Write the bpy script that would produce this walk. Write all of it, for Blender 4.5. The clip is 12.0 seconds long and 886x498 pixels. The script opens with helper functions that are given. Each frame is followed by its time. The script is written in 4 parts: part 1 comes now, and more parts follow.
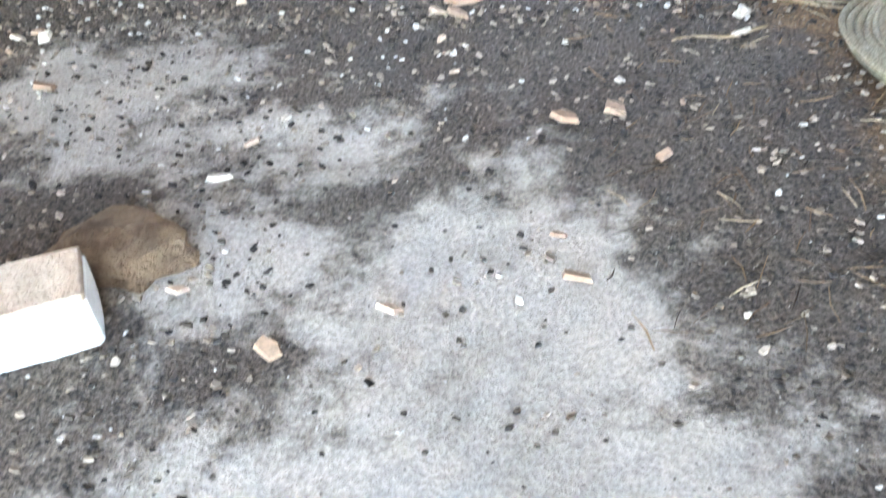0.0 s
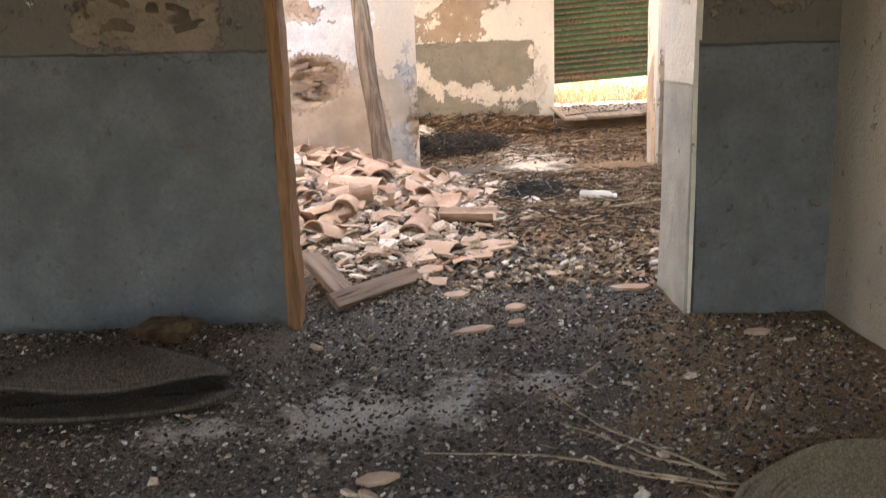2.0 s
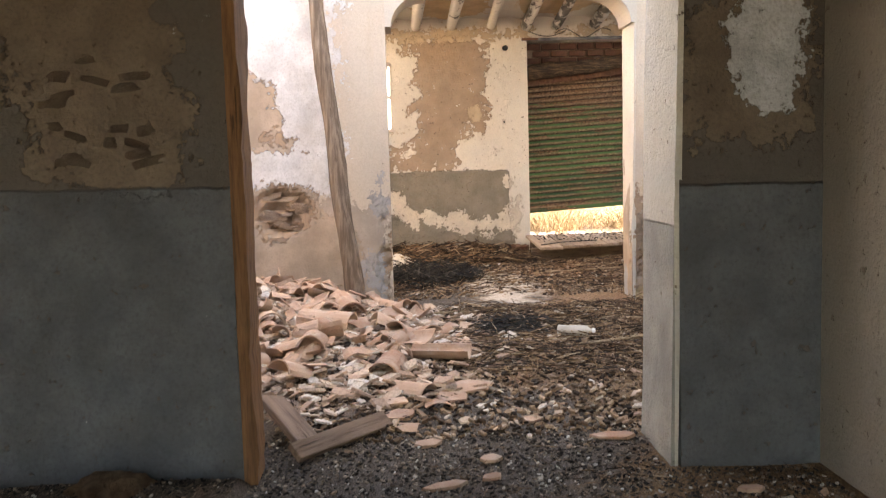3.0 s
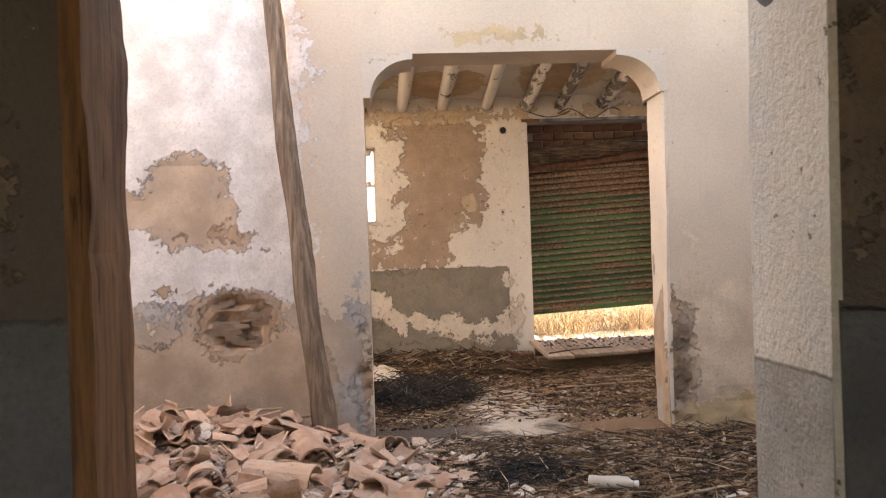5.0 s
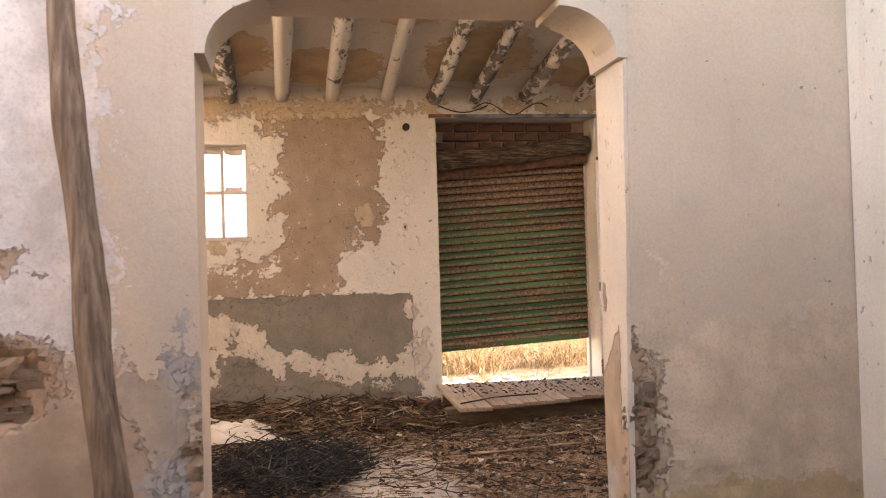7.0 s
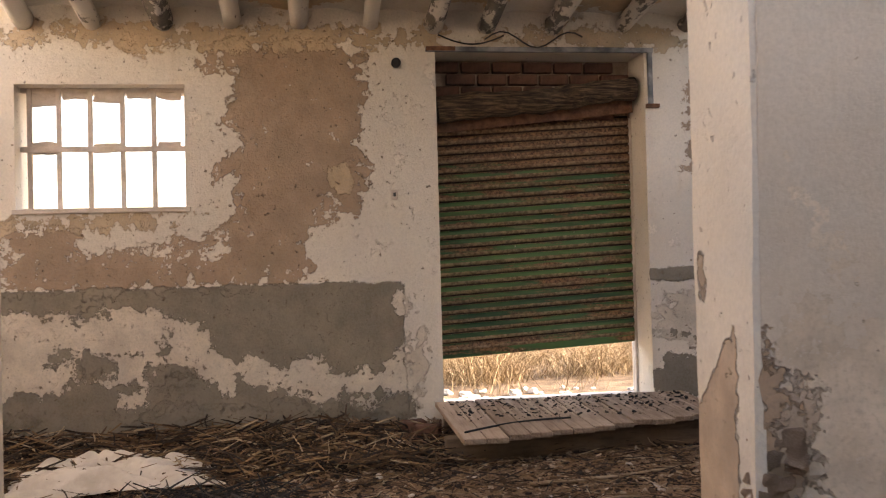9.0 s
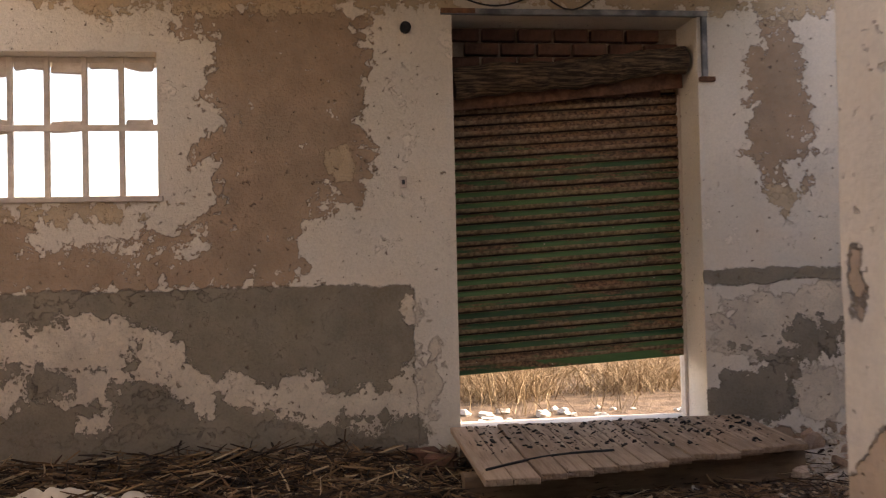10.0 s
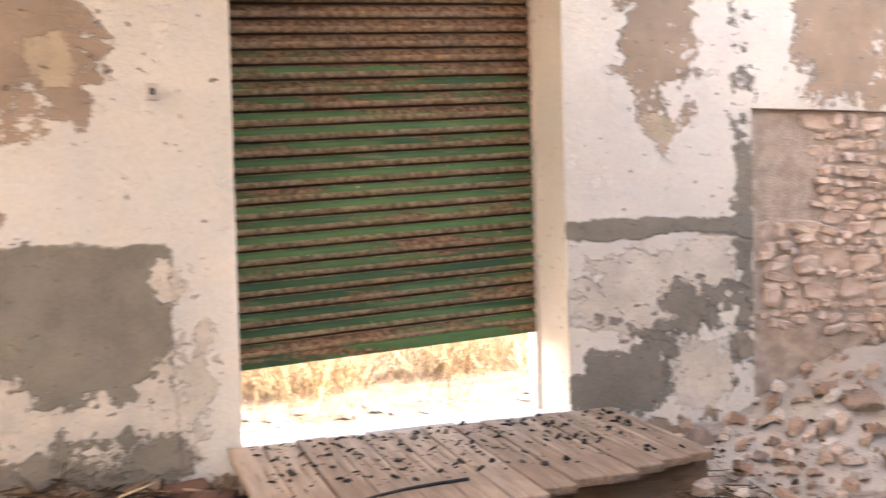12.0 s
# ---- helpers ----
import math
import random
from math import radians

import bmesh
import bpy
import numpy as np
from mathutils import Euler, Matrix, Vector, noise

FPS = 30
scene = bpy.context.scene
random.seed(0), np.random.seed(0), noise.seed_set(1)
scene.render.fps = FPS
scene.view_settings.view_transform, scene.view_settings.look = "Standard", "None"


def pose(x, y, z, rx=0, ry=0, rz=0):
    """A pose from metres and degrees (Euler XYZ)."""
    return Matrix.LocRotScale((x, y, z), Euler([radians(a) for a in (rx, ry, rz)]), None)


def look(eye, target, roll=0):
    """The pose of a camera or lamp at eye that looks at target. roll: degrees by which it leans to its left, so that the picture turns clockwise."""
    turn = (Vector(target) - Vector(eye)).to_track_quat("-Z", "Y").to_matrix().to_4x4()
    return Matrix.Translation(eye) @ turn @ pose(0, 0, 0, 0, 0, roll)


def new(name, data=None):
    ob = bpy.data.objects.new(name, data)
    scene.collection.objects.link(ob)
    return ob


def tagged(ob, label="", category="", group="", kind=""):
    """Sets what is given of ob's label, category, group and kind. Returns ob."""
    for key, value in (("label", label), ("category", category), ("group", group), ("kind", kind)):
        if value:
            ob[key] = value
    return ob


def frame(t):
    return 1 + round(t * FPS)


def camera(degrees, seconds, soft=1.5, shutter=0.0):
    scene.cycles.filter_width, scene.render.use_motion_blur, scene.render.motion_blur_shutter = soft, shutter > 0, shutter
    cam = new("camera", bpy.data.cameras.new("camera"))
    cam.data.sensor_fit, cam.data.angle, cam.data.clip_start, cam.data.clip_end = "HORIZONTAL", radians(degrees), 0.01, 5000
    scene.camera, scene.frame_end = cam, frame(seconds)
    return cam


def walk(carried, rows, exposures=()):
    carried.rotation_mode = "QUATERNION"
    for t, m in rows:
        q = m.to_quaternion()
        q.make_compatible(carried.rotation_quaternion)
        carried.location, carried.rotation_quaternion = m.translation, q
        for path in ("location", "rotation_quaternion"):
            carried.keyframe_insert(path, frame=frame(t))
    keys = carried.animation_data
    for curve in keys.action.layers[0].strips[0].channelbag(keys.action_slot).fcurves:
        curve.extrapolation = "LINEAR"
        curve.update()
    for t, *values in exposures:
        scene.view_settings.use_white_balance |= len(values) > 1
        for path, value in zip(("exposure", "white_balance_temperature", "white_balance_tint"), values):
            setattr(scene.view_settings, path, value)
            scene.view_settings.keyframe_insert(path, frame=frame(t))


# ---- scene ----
cam = camera(51.7, 12.0, 1.1, 0.3)
PATH = [
    (0, (0.035, 0.14, 1.087), (-0.119, 1.685, -0.174), -4.9),
    (0.5, (0.079, 0.149, 1.131), (-0.013, 1.875, 0.124), -4.5),
    (1, (0.088, 0.152, 1.188), (0.051, 1.987, 0.393), -4.2),
    (1.5, (0.091, 0.161, 1.215), (0.092, 2.062, 0.593), -3.5),
    (2, (0.082, 0.161, 1.241), (0.121, 2.108, 0.787), -2.1),
    (2.5, (0.084, 0.202, 1.266), (0.17, 2.176, 0.954), -1.8),
    (3, (0.114, 0.391, 1.288), (0.214, 2.38, 1.096), -1.6),
    (3.2, (0.131, 0.502, 1.296), (0.235, 2.492, 1.135), -1.5),
    (4.8, (0.195, 1.721, 1.337), (0.32, 3.717, 1.333), -2.0),
    (5, (0.183, 1.917, 1.331), (0.311, 3.913, 1.339), -2.0),
    (5.5, (0.187, 2.405, 1.369), (0.345, 4.397, 1.454), -1.2),
    (6, (0.287, 2.909, 1.374), (0.488, 4.897, 1.463), -1.5),
    (6.5, (0.365, 3.4, 1.368), (0.589, 5.386, 1.433), -1.5),
    (7, (0.521, 3.897, 1.372), (0.845, 5.87, 1.415), -1.6),
    (7.2, (0.611, 4.102, 1.39), (0.931, 6.076, 1.43), -1.5),
    (8.8, (0.989, 5.785, 1.237), (1.28, 7.763, 1.289), -1.7),
    (9, (0.995, 6.0, 1.234), (1.277, 7.98, 1.276), -1.5),
    (9.5, (1.056, 6.509, 1.234), (1.342, 8.488, 1.277), -1.5),
    (10, (1.138, 7.012, 1.231), (1.383, 8.996, 1.277), -1.3),
    (10.5, (1.167, 7.48, 1.234), (1.357, 9.47, 1.28), -0.7),
    (11, (1.265, 7.935, 1.208), (1.463, 9.924, 1.268), -0.6),
    (11.5, (1.335, 8.352, 1.214), (1.618, 10.332, 1.193), -0.0),
    (12, (1.369, 8.672, 1.205), (2.073, 10.543, 1.147), -1.5),
]
EXPOSURES = [(0.0, 6.45, 7300, 11), (0.6, 5.95, 7600, 14), (1.0, 5.25, 8000, 16), (1.5, 4.8, 8750, 18), (2.5, 3.85, 8950, 18), (3.0, 3.78, 9250, 19), (5.0, 3.28, 9700, 23), (5.5, 3.08, 9800, 24), (7.0, 3.28, 10100, 27), (9.0, 2.7, 9000, 23), (10.0, 2.05, 9000, 26), (11.0, 1.65, 9000, 26), (11.5, 2.55, 8800, 22), (12.0, 3.95, 8200, 22)]
walk(cam, [(t, look(eye, target, roll)) for t, eye, target, roll in PATH], EXPOSURES)

# ---- world, sun, light ----
world = bpy.data.worlds.new("sky")
scene.world = world
world.use_nodes = True
wn = world.node_tree.nodes
sky = wn.new("ShaderNodeTexSky")
sky.sky_type, sky.sun_disc = "NISHITA", False
sky.sun_elevation, sky.sun_rotation = radians(33), radians(88)
world.node_tree.links.new(sky.outputs[0], wn["Background"].inputs[0])
wn["Background"].inputs[1].default_value = 0.15
sun_data = bpy.data.lights.new("sun", "SUN")
sun_data.energy, sun_data.angle, sun_data.color = 5.0, radians(0.6), (1.0, 0.94, 0.84)
sun = new("sun", sun_data)
sun.matrix_world = look((8.0, 0.3, 5.2), (0, 0, 0))


# ---- materials ----
class Nodes:
    def __init__(self, name):
        self.m = bpy.data.materials.new(name)
        self.m.use_nodes = True
        self.t = self.m.node_tree
        self.b = self.t.nodes["Principled BSDF"]
        self.pos = self.t.nodes.new("ShaderNodeNewGeometry").outputs["Position"]
        self.obj = self.t.nodes.new("ShaderNodeTexCoord").outputs["Object"]
        self.rnd = self.t.nodes.new("ShaderNodeObjectInfo").outputs["Random"]

    def put(self, sock, v):
        if isinstance(v, bpy.types.NodeSocket):
            self.t.links.new(v, sock)
        elif isinstance(v, (tuple, list)) and len(v) == 3 and sock.type == "RGBA":
            sock.default_value = (*v, 1)
        else:
            sock.default_value = v

    def noise(self, scale, detail=4, vec=None, stretch=None, rough=0.6):
        v = vec or self.pos
        if stretch:
            mp = self.t.nodes.new("ShaderNodeMapping")
            mp.inputs["Scale"].default_value = stretch
            self.t.links.new(v, mp.inputs[0])
            v = mp.outputs[0]
        n = self.t.nodes.new("ShaderNodeTexNoise")
        n.inputs["Scale"].default_value, n.inputs["Detail"].default_value = scale, detail
        n.inputs["Roughness"].default_value = rough
        self.t.links.new(v, n.inputs["Vector"])
        return n.outputs["Fac"]

    def cells(self, scale, vec=None, feature="F1"):
        n = self.t.nodes.new("ShaderNodeTexVoronoi")
        n.feature = feature
        n.inputs["Scale"].default_value = scale
        self.t.links.new(vec or self.pos, n.inputs["Vector"])
        return n.outputs["Distance"]

    def math(self, op, a, b=0.0, clamp=False):
        n = self.t.nodes.new("ShaderNodeMath")
        n.operation, n.use_clamp = op, clamp
        self.put(n.inputs[0], a), self.put(n.inputs[1], b)
        return n.outputs[0]

    def step(self, v, lo, hi, a=0.0, b=1.0):
        n = self.t.nodes.new("ShaderNodeMapRange")
        n.interpolation_type = "SMOOTHSTEP"
        for i, x in enumerate((v, lo, hi, a, b)):
            self.put(n.inputs[i], x)
        return n.outputs[0]

    def mix(self, f, a, b, how="MIX"):
        n = self.t.nodes.new("ShaderNodeMix")
        n.data_type, n.blend_type = "RGBA", how
        self.put(n.inputs[0], f), self.put(n.inputs[6], a), self.put(n.inputs[7], b)
        return n.outputs[2]

    def attr(self, name):
        n = self.t.nodes.new("ShaderNodeAttribute")
        n.attribute_name = name
        return n.outputs["Fac"]

    def island(self):
        return self.t.nodes.new("ShaderNodeNewGeometry").outputs["Random Per Island"]

    def grey(self, v):
        n = self.t.nodes.new("ShaderNodeCombineColor")
        for i in range(3):
            self.put(n.inputs[i], v)
        return n.outputs[0]

    def done(self, color, rough=0.85, height=None, depth=0.01, metal=0.0, strength=1.0):
        self.put(self.b.inputs["Base Color"], color)
        self.put(self.b.inputs["Roughness"], rough)
        self.put(self.b.inputs["Metallic"], metal)
        self.b.inputs["Specular IOR Level"].default_value = 0.3
        if height is not None:
            n = self.t.nodes.new("ShaderNodeBump")
            n.inputs["Distance"].default_value, n.inputs["Strength"].default_value = depth, strength
            self.put(n.inputs["Height"], height)
            self.t.links.new(n.outputs[0], self.b.inputs["Normal"])
        return self.m


def shade(c, k):
    return tuple(min(1.0, x * k) for x in c)


def plaster(name, base, layers, grain=1.0, pits=0.5, sparse=0.0):
    """Old plaster: layers of (attribute, colour, edge wander, how far proud)."""
    k = Nodes(name)
    big, mid, fine = k.noise(1.3, 5), k.noise(7, 6), k.noise(60, 4)
    streak = k.noise(3, 4, stretch=(3, 3, 0.35))
    col = k.mix(k.step(big, 0.35, 0.7), shade(base, 0.86), shade(base, 1.06))
    col = k.mix(k.step(streak, 0.55, 0.75, 0, 0.35), col, shade((base[0], base[1] * 0.93, base[2] * 0.82), 0.8))
    height = k.math("MULTIPLY", mid, 0.5 * grain)
    wander = k.math("SUBTRACT", k.math("ADD", k.noise(4, 8, rough=0.7), k.math("MULTIPLY", k.noise(17, 6, rough=0.65), 0.55)), 0.775)
    for an, c, w, up in layers:
        f = k.math("ADD", k.attr(an), k.math("MULTIPLY", wander, w))
        f = k.step(f, -0.006, 0.008)
        cc = k.mix(k.step(k.noise(4, 6), 0.3, 0.7), shade(c, 0.78), shade(c, 1.14))
        cc = k.mix(k.step(fine, 0.52, 0.75, 0, 0.35), cc, shade(c, 0.6))
        col = k.mix(f, col, cc)
        height = k.math("ADD", height, k.math("MULTIPLY", f, up))
    blot = k.noise(2.6, 8, rough=0.7)
    col = k.mix(k.step(blot, 0.42, 0.66, 0.0, 0.3), col, k.mix(0.5, col, shade((base[0] * 0.9, base[1] * 0.8, base[2] * 0.66), 0.55)))
    spot = k.step(k.noise(22, 3), 0.66 + sparse, 0.71 + sparse)
    col = k.mix(k.math("MULTIPLY", spot, pits), col, (0.16, 0.11, 0.075))
    height = k.math("SUBTRACT", height, k.math("MULTIPLY", spot, 0.6))
    col = k.mix(k.step(fine, 0.3, 0.7, 0.0, 0.2), col, shade(base, 0.5))
    col = k.mix(k.step(k.noise(11, 9, rough=0.78), 0.5, 0.72, 0.0, 0.14), col, shade((base[0], base[1] * 0.93, base[2] * 0.85), 0.55))
    height = k.math("ADD", height, k.math("MULTIPLY", fine, 0.22 * grain))
    return k.done(col, 0.92, height, 0.022)


TAN, GREY, EARTH = (0.375, 0.265, 0.185), (0.225, 0.195, 0.15), (0.36, 0.25, 0.175)
M_FAR = plaster("far_plaster", (0.80, 0.735, 0.645), [("tan", TAN, 0.62, -0.8), ("fleck", (0.72, 0.66, 0.58), 0.9, 0.4), ("sand", (0.52, 0.40, 0.27), 0.5, -0.3), ("grey", GREY, 0.10, 0.5), ("cream", (0.66, 0.58, 0.48), 0.5, -0.9),
                                               ("dark", (0.205, 0.18, 0.142), 0.45, 0.3), ("earth", EARTH, 0.3, -1.2)], 1.0, 0.8)
# first layer paints cool sky light onto the wall's upper left
M_ARCH = plaster("arch_plaster", (0.64, 0.525, 0.415), [("skylit", (0.67, 0.64, 0.62), 0.9, 0.2), ("tan", (0.62, 0.49, 0.37), 0.6, 0.0), ("lower", (0.46, 0.37, 0.30), 0.8, -0.5), ("bare", (0.45, 0.335, 0.25), 0.4, -1.3),
                                                 ("earth", (0.38, 0.25, 0.165), 0.45, -1.6), ("ochre", (0.50, 0.37, 0.22), 0.4, 0.0), ("blue", (0.37, 0.345, 0.33), 0.7, 0.1)], 0.7, 0.4, 0.055)
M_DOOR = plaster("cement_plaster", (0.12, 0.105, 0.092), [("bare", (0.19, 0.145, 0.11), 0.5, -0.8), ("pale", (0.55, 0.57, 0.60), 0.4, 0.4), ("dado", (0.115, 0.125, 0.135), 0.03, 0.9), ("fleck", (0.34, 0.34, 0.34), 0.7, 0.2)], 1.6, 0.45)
M_SIDE = plaster("side_plaster", (0.33, 0.295, 0.255), [], 1.6, 0.5)
M_TRIM = plaster("arch_trim_plaster", (0.64, 0.55, 0.455), [], 0.7, 0.12)
M_PIER = plaster("pier_plaster", (0.70, 0.62, 0.52), [("bare", (0.46, 0.34, 0.245), 0.16, -1.6), ("blue", (0.40, 0.38, 0.36), 0.4, 0.2)], 0.9, 0.3)
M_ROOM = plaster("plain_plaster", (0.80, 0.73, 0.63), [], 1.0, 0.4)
# plain plaster at half brightness: the front room's gloom is in the colour
M_ROOM_SHADED = plaster("shaded_plain_plaster", (0.42, 0.38, 0.33), [], 1.0, 0.4)
M_REVEAL = plaster("rough_reveal", (0.70, 0.66, 0.58), [("grey", (0.34, 0.33, 0.30), 0.02, -0.4)], 2.4, 0.8)
M_CEIL = plaster("ceiling_plaster", (0.72, 0.67, 0.60), [("tan", (0.55, 0.40, 0.25), 0.5, -0.2)], 0.7, 0.2)


def mat_floor():
    k = Nodes("littered_floor")
    fine, mid, big = k.noise(110, 5, rough=0.7), k.noise(24, 6), k.noise(1.6, 5)
    dark = k.mix(k.step(fine, 0.35, 0.68), (0.03, 0.024, 0.02), (0.21, 0.165, 0.13))
    wander = k.math("SUBTRACT", k.noise(4.5, 8, rough=0.7), 0.5)
    col = dark
    for an, a, b, w in (("ochre", (0.06, 0.034, 0.017), (0.34, 0.2, 0.1), 0.9), ("straw", (0.075, 0.04, 0.021), (0.44, 0.265, 0.15), 0.7), ("dust", (0.34, 0.29, 0.25), (0.62, 0.545, 0.47), 1.1),
                        ("rubble", (0.06, 0.038, 0.026), (0.34, 0.24, 0.18), 0.5), ("slab", (0.46, 0.38, 0.30), (0.66, 0.57, 0.47), 0.8), ("ash", (0.012, 0.011, 0.010), (0.11, 0.09, 0.075), 1.1)):
        f = k.step(k.math("ADD", k.attr(an), k.math("MULTIPLY", wander, w)), -0.09, 0.12)
        col = k.mix(f, col, k.mix(k.step(fine, 0.3, 0.7), a, b))
    col = k.mix(k.step(big, 0.4, 0.65, 0.0, 0.3), col, (0.05, 0.04, 0.035))
    speck = k.step(k.cells(70), 0.05, 0.16, 1.0, 0.0)
    col = k.mix(k.math("MULTIPLY", speck, k.step(mid, 0.45, 0.55)), col, (0.50, 0.45, 0.39))
    h = k.math("ADD", k.math("MULTIPLY", fine, 0.7), k.math("MULTIPLY", mid, 0.9))
    return k.done(col, 0.95, h, 0.016)


def mat_wood(name, a, b, along, scale=1.0, rough=0.85, crack=0.6):
    k = Nodes(name)
    s = [9, 9, 9]
    s["xyz".index(along)] = 0.6
    grain = k.noise(3.5 * scale, 8, k.obj, s, 0.65)
    big = k.noise(2.5, 4, k.obj)
    f = k.math("ADD", grain, k.math("MULTIPLY", k.math("SUBTRACT", k.rnd, 0.5), 0.25))
    col = k.mix(k.step(f, 0.28, 0.72), a, b)
    col = k.mix(k.step(big, 0.5, 0.7, 0, 0.35), col, shade(a, 0.7))
    split = k.step(k.noise(5 * scale, 3, k.obj, s), 0.30, 0.37, crack, 0)
    col = k.mix(split, col, shade(a, 0.25))
    return k.done(col, rough, k.math("SUBTRACT", grain, split), 0.012)


def mat_tile():
    k = Nodes("roof_tile_clay")
    c = k.mix(k.rnd, (0.34, 0.19, 0.125), (0.49, 0.325, 0.23))
    c = k.mix(k.step(k.noise(9, 6), 0.4, 0.7, 0, 0.6), c, (0.52, 0.40, 0.31))
    c = k.mix(k.step(k.noise(30, 4), 0.58, 0.7, 0, 0.6), c, (0.24, 0.16, 0.11))
    return k.done(c, 0.93, k.noise(70, 5), 0.006)


def mat_chip(name, stops, rough=0.95):
    k = Nodes(name)
    r = k.t.nodes.new("ShaderNodeValToRGB")
    r.color_ramp.interpolation = "CONSTANT"
    while len(r.color_ramp.elements) < len(stops):
        r.color_ramp.elements.new(0.5)
    for e, (p, c) in zip(r.color_ramp.elements, stops):
        e.position, e.color = p, (*c, 1)
    k.t.links.new(k.island(), r.inputs[0])
    c = k.mix(k.step(k.noise(80, 3), 0.4, 0.65, 0, 0.4), r.outputs[0], (0.10, 0.08, 0.065))
    return k.done(c, rough)


def mat_shutter():
    k = Nodes("green_rusty_slat")
    rust = k.noise(7, 7, stretch=(0.22, 1, 1.8), rough=0.68)
    fade = k.noise(2.2, 4, stretch=(0.35, 1, 2.2))
    sep = k.t.nodes.new("ShaderNodeSeparateXYZ")
    k.t.links.new(k.pos, sep.inputs[0])
    up = k.math("ADD", k.step(sep.outputs[2], 1.7, 2.45, 0.0, 0.42), k.step(sep.outputs[2], 0.85, 0.5, 0.0, 0.1))
    green = k.mix(k.step(fade, 0.35, 0.62), (0.02, 0.066, 0.028), (0.07, 0.155, 0.055))
    f = k.step(k.math("ADD", k.math("SUBTRACT", rust, 0.035), k.math("ADD", up, k.math("MULTIPLY", k.math("SUBTRACT", k.rnd, 0.5), 0.16))), 0.50, 0.60)
    rc = k.mix(k.step(k.noise(40, 4), 0.35, 0.65), (0.07, 0.034, 0.018), (0.27, 0.155, 0.085))
    pale = k.step(k.noise(5, 6, stretch=(0.4, 1, 3)), 0.60, 0.68, 0, 0.5)
    col = k.mix(f, k.mix(pale, green, (0.25, 0.22, 0.13)), rc)
    low = k.step(k.math("ADD", k.attr("lip"), k.math("MULTIPLY", k.math("SUBTRACT", fade, 0.5), 0.5)), 0.28, 0.42)
    beige = k.mix(k.step(k.noise(30, 5), 0.35, 0.65), (0.14, 0.085, 0.05), (0.36, 0.25, 0.16))
    col = k.mix(k.math("MULTIPLY", low, 0.85), col, beige)
    edge = k.step(k.math("ADD", k.attr("lip"), k.math("MULTIPLY", k.math("SUBTRACT", rust, 0.5), 0.3)), 0.76, 0.9)
    col = k.mix(edge, col, (0.045, 0.022, 0.013))
    chip = k.step(k.noise(38, 2, stretch=(0.6, 1, 1)), 0.735, 0.76)
    col = k.mix(chip, col, (0.55, 0.50, 0.42))
    return k.done(col, 0.62, k.math("ADD", k.math("MULTIPLY", f, 0.4), k.noise(60, 4)), 0.003)


def mat_beam():
    k = Nodes("whitewashed_log")
    bark = k.noise(10, 7, stretch=(1, 0.45, 1), rough=0.7)
    f = k.step(k.math("ADD", bark, k.math("MULTIPLY", k.math("SUBTRACT", k.rnd, 0.62), 0.28)), 0.49, 0.54)
    c = k.mix(f, (0.70, 0.66, 0.60), k.mix(k.noise(30), (0.07, 0.065, 0.06), (0.27, 0.24, 0.21)))
    return k.done(c, 0.9, k.math("SUBTRACT", k.noise(30), f), 0.01)


def mat_simple(name, a, b, scale=12, rough=0.85, depth=0.005, metal=0.0):
    k = Nodes(name)
    c = k.mix(k.step(k.noise(scale, 6, k.obj), 0.3, 0.7), a, b)
    c = k.mix(k.math("MULTIPLY", k.rnd, 0.3), c, shade(a, 0.8))
    return k.done(c, rough, k.noise(scale * 5, 4, k.obj), depth, metal)


M_FLOOR = mat_floor()
M_TILE = mat_tile()
M_POLE = mat_wood("weathered_pole", (0.12, 0.08, 0.055), (0.34, 0.25, 0.185), "z", 0.9)
M_POST = mat_wood("brown_door_post", (0.075, 0.036, 0.018), (0.26, 0.13, 0.062), "z", 1.2)
M_BOARD = mat_wood("grey_fallen_board", (0.09, 0.055, 0.036), (0.23, 0.15, 0.105), "x", 1.2)
M_PLANK = mat_wood("grey_plank", (0.24, 0.165, 0.115), (0.45, 0.335, 0.25), "y", 1.1)
M_JOIST = mat_wood("dark_joist", (0.09, 0.06, 0.04), (0.22, 0.15, 0.10), "x", 1.0)
M_SLAT, M_BEAM = mat_shutter(), mat_beam()
M_ROLL = mat_wood("rusted_roll", (0.03, 0.018, 0.012), (0.27, 0.18, 0.11), "x", 2.2, 0.9, 0.8)
M_RUST = mat_simple("rusty_steel", (0.10, 0.045, 0.025), (0.24, 0.12, 0.07), 20, 0.8)
M_STEEL = mat_simple("blue_grey_steel", (0.07, 0.08, 0.095), (0.42, 0.43, 0.44), 7, 0.7)
M_BAR = mat_simple("window_bar_paint", (0.55, 0.47, 0.40), (0.70, 0.62, 0.55), 14, 0.8)
M_BRICK = mat_simple("brick_red", (0.10, 0.05, 0.034), (0.2, 0.1, 0.068), 16, 0.95, 0.008)
M_STONE = mat_simple("wall_stone", (0.46, 0.32, 0.24), (0.70, 0.56, 0.46), 9, 0.95, 0.012)
M_MORTAR = mat_simple("earth_mortar", (0.38, 0.28, 0.21), (0.58, 0.46, 0.36), 14, 0.98, 0.014)
M_BLOCK = mat_simple("white_block", (0.66, 0.65, 0.62), (0.80, 0.79, 0.77), 10, 0.9)
M_CLOTH = mat_simple("dirty_white_cloth", (0.50, 0.44, 0.36), (0.72, 0.66, 0.58), 6, 0.95, 0.003)
M_RUSH = mat_wood("woven_rush", (0.26, 0.21, 0.14), (0.62, 0.53, 0.39), "z", 4.0)
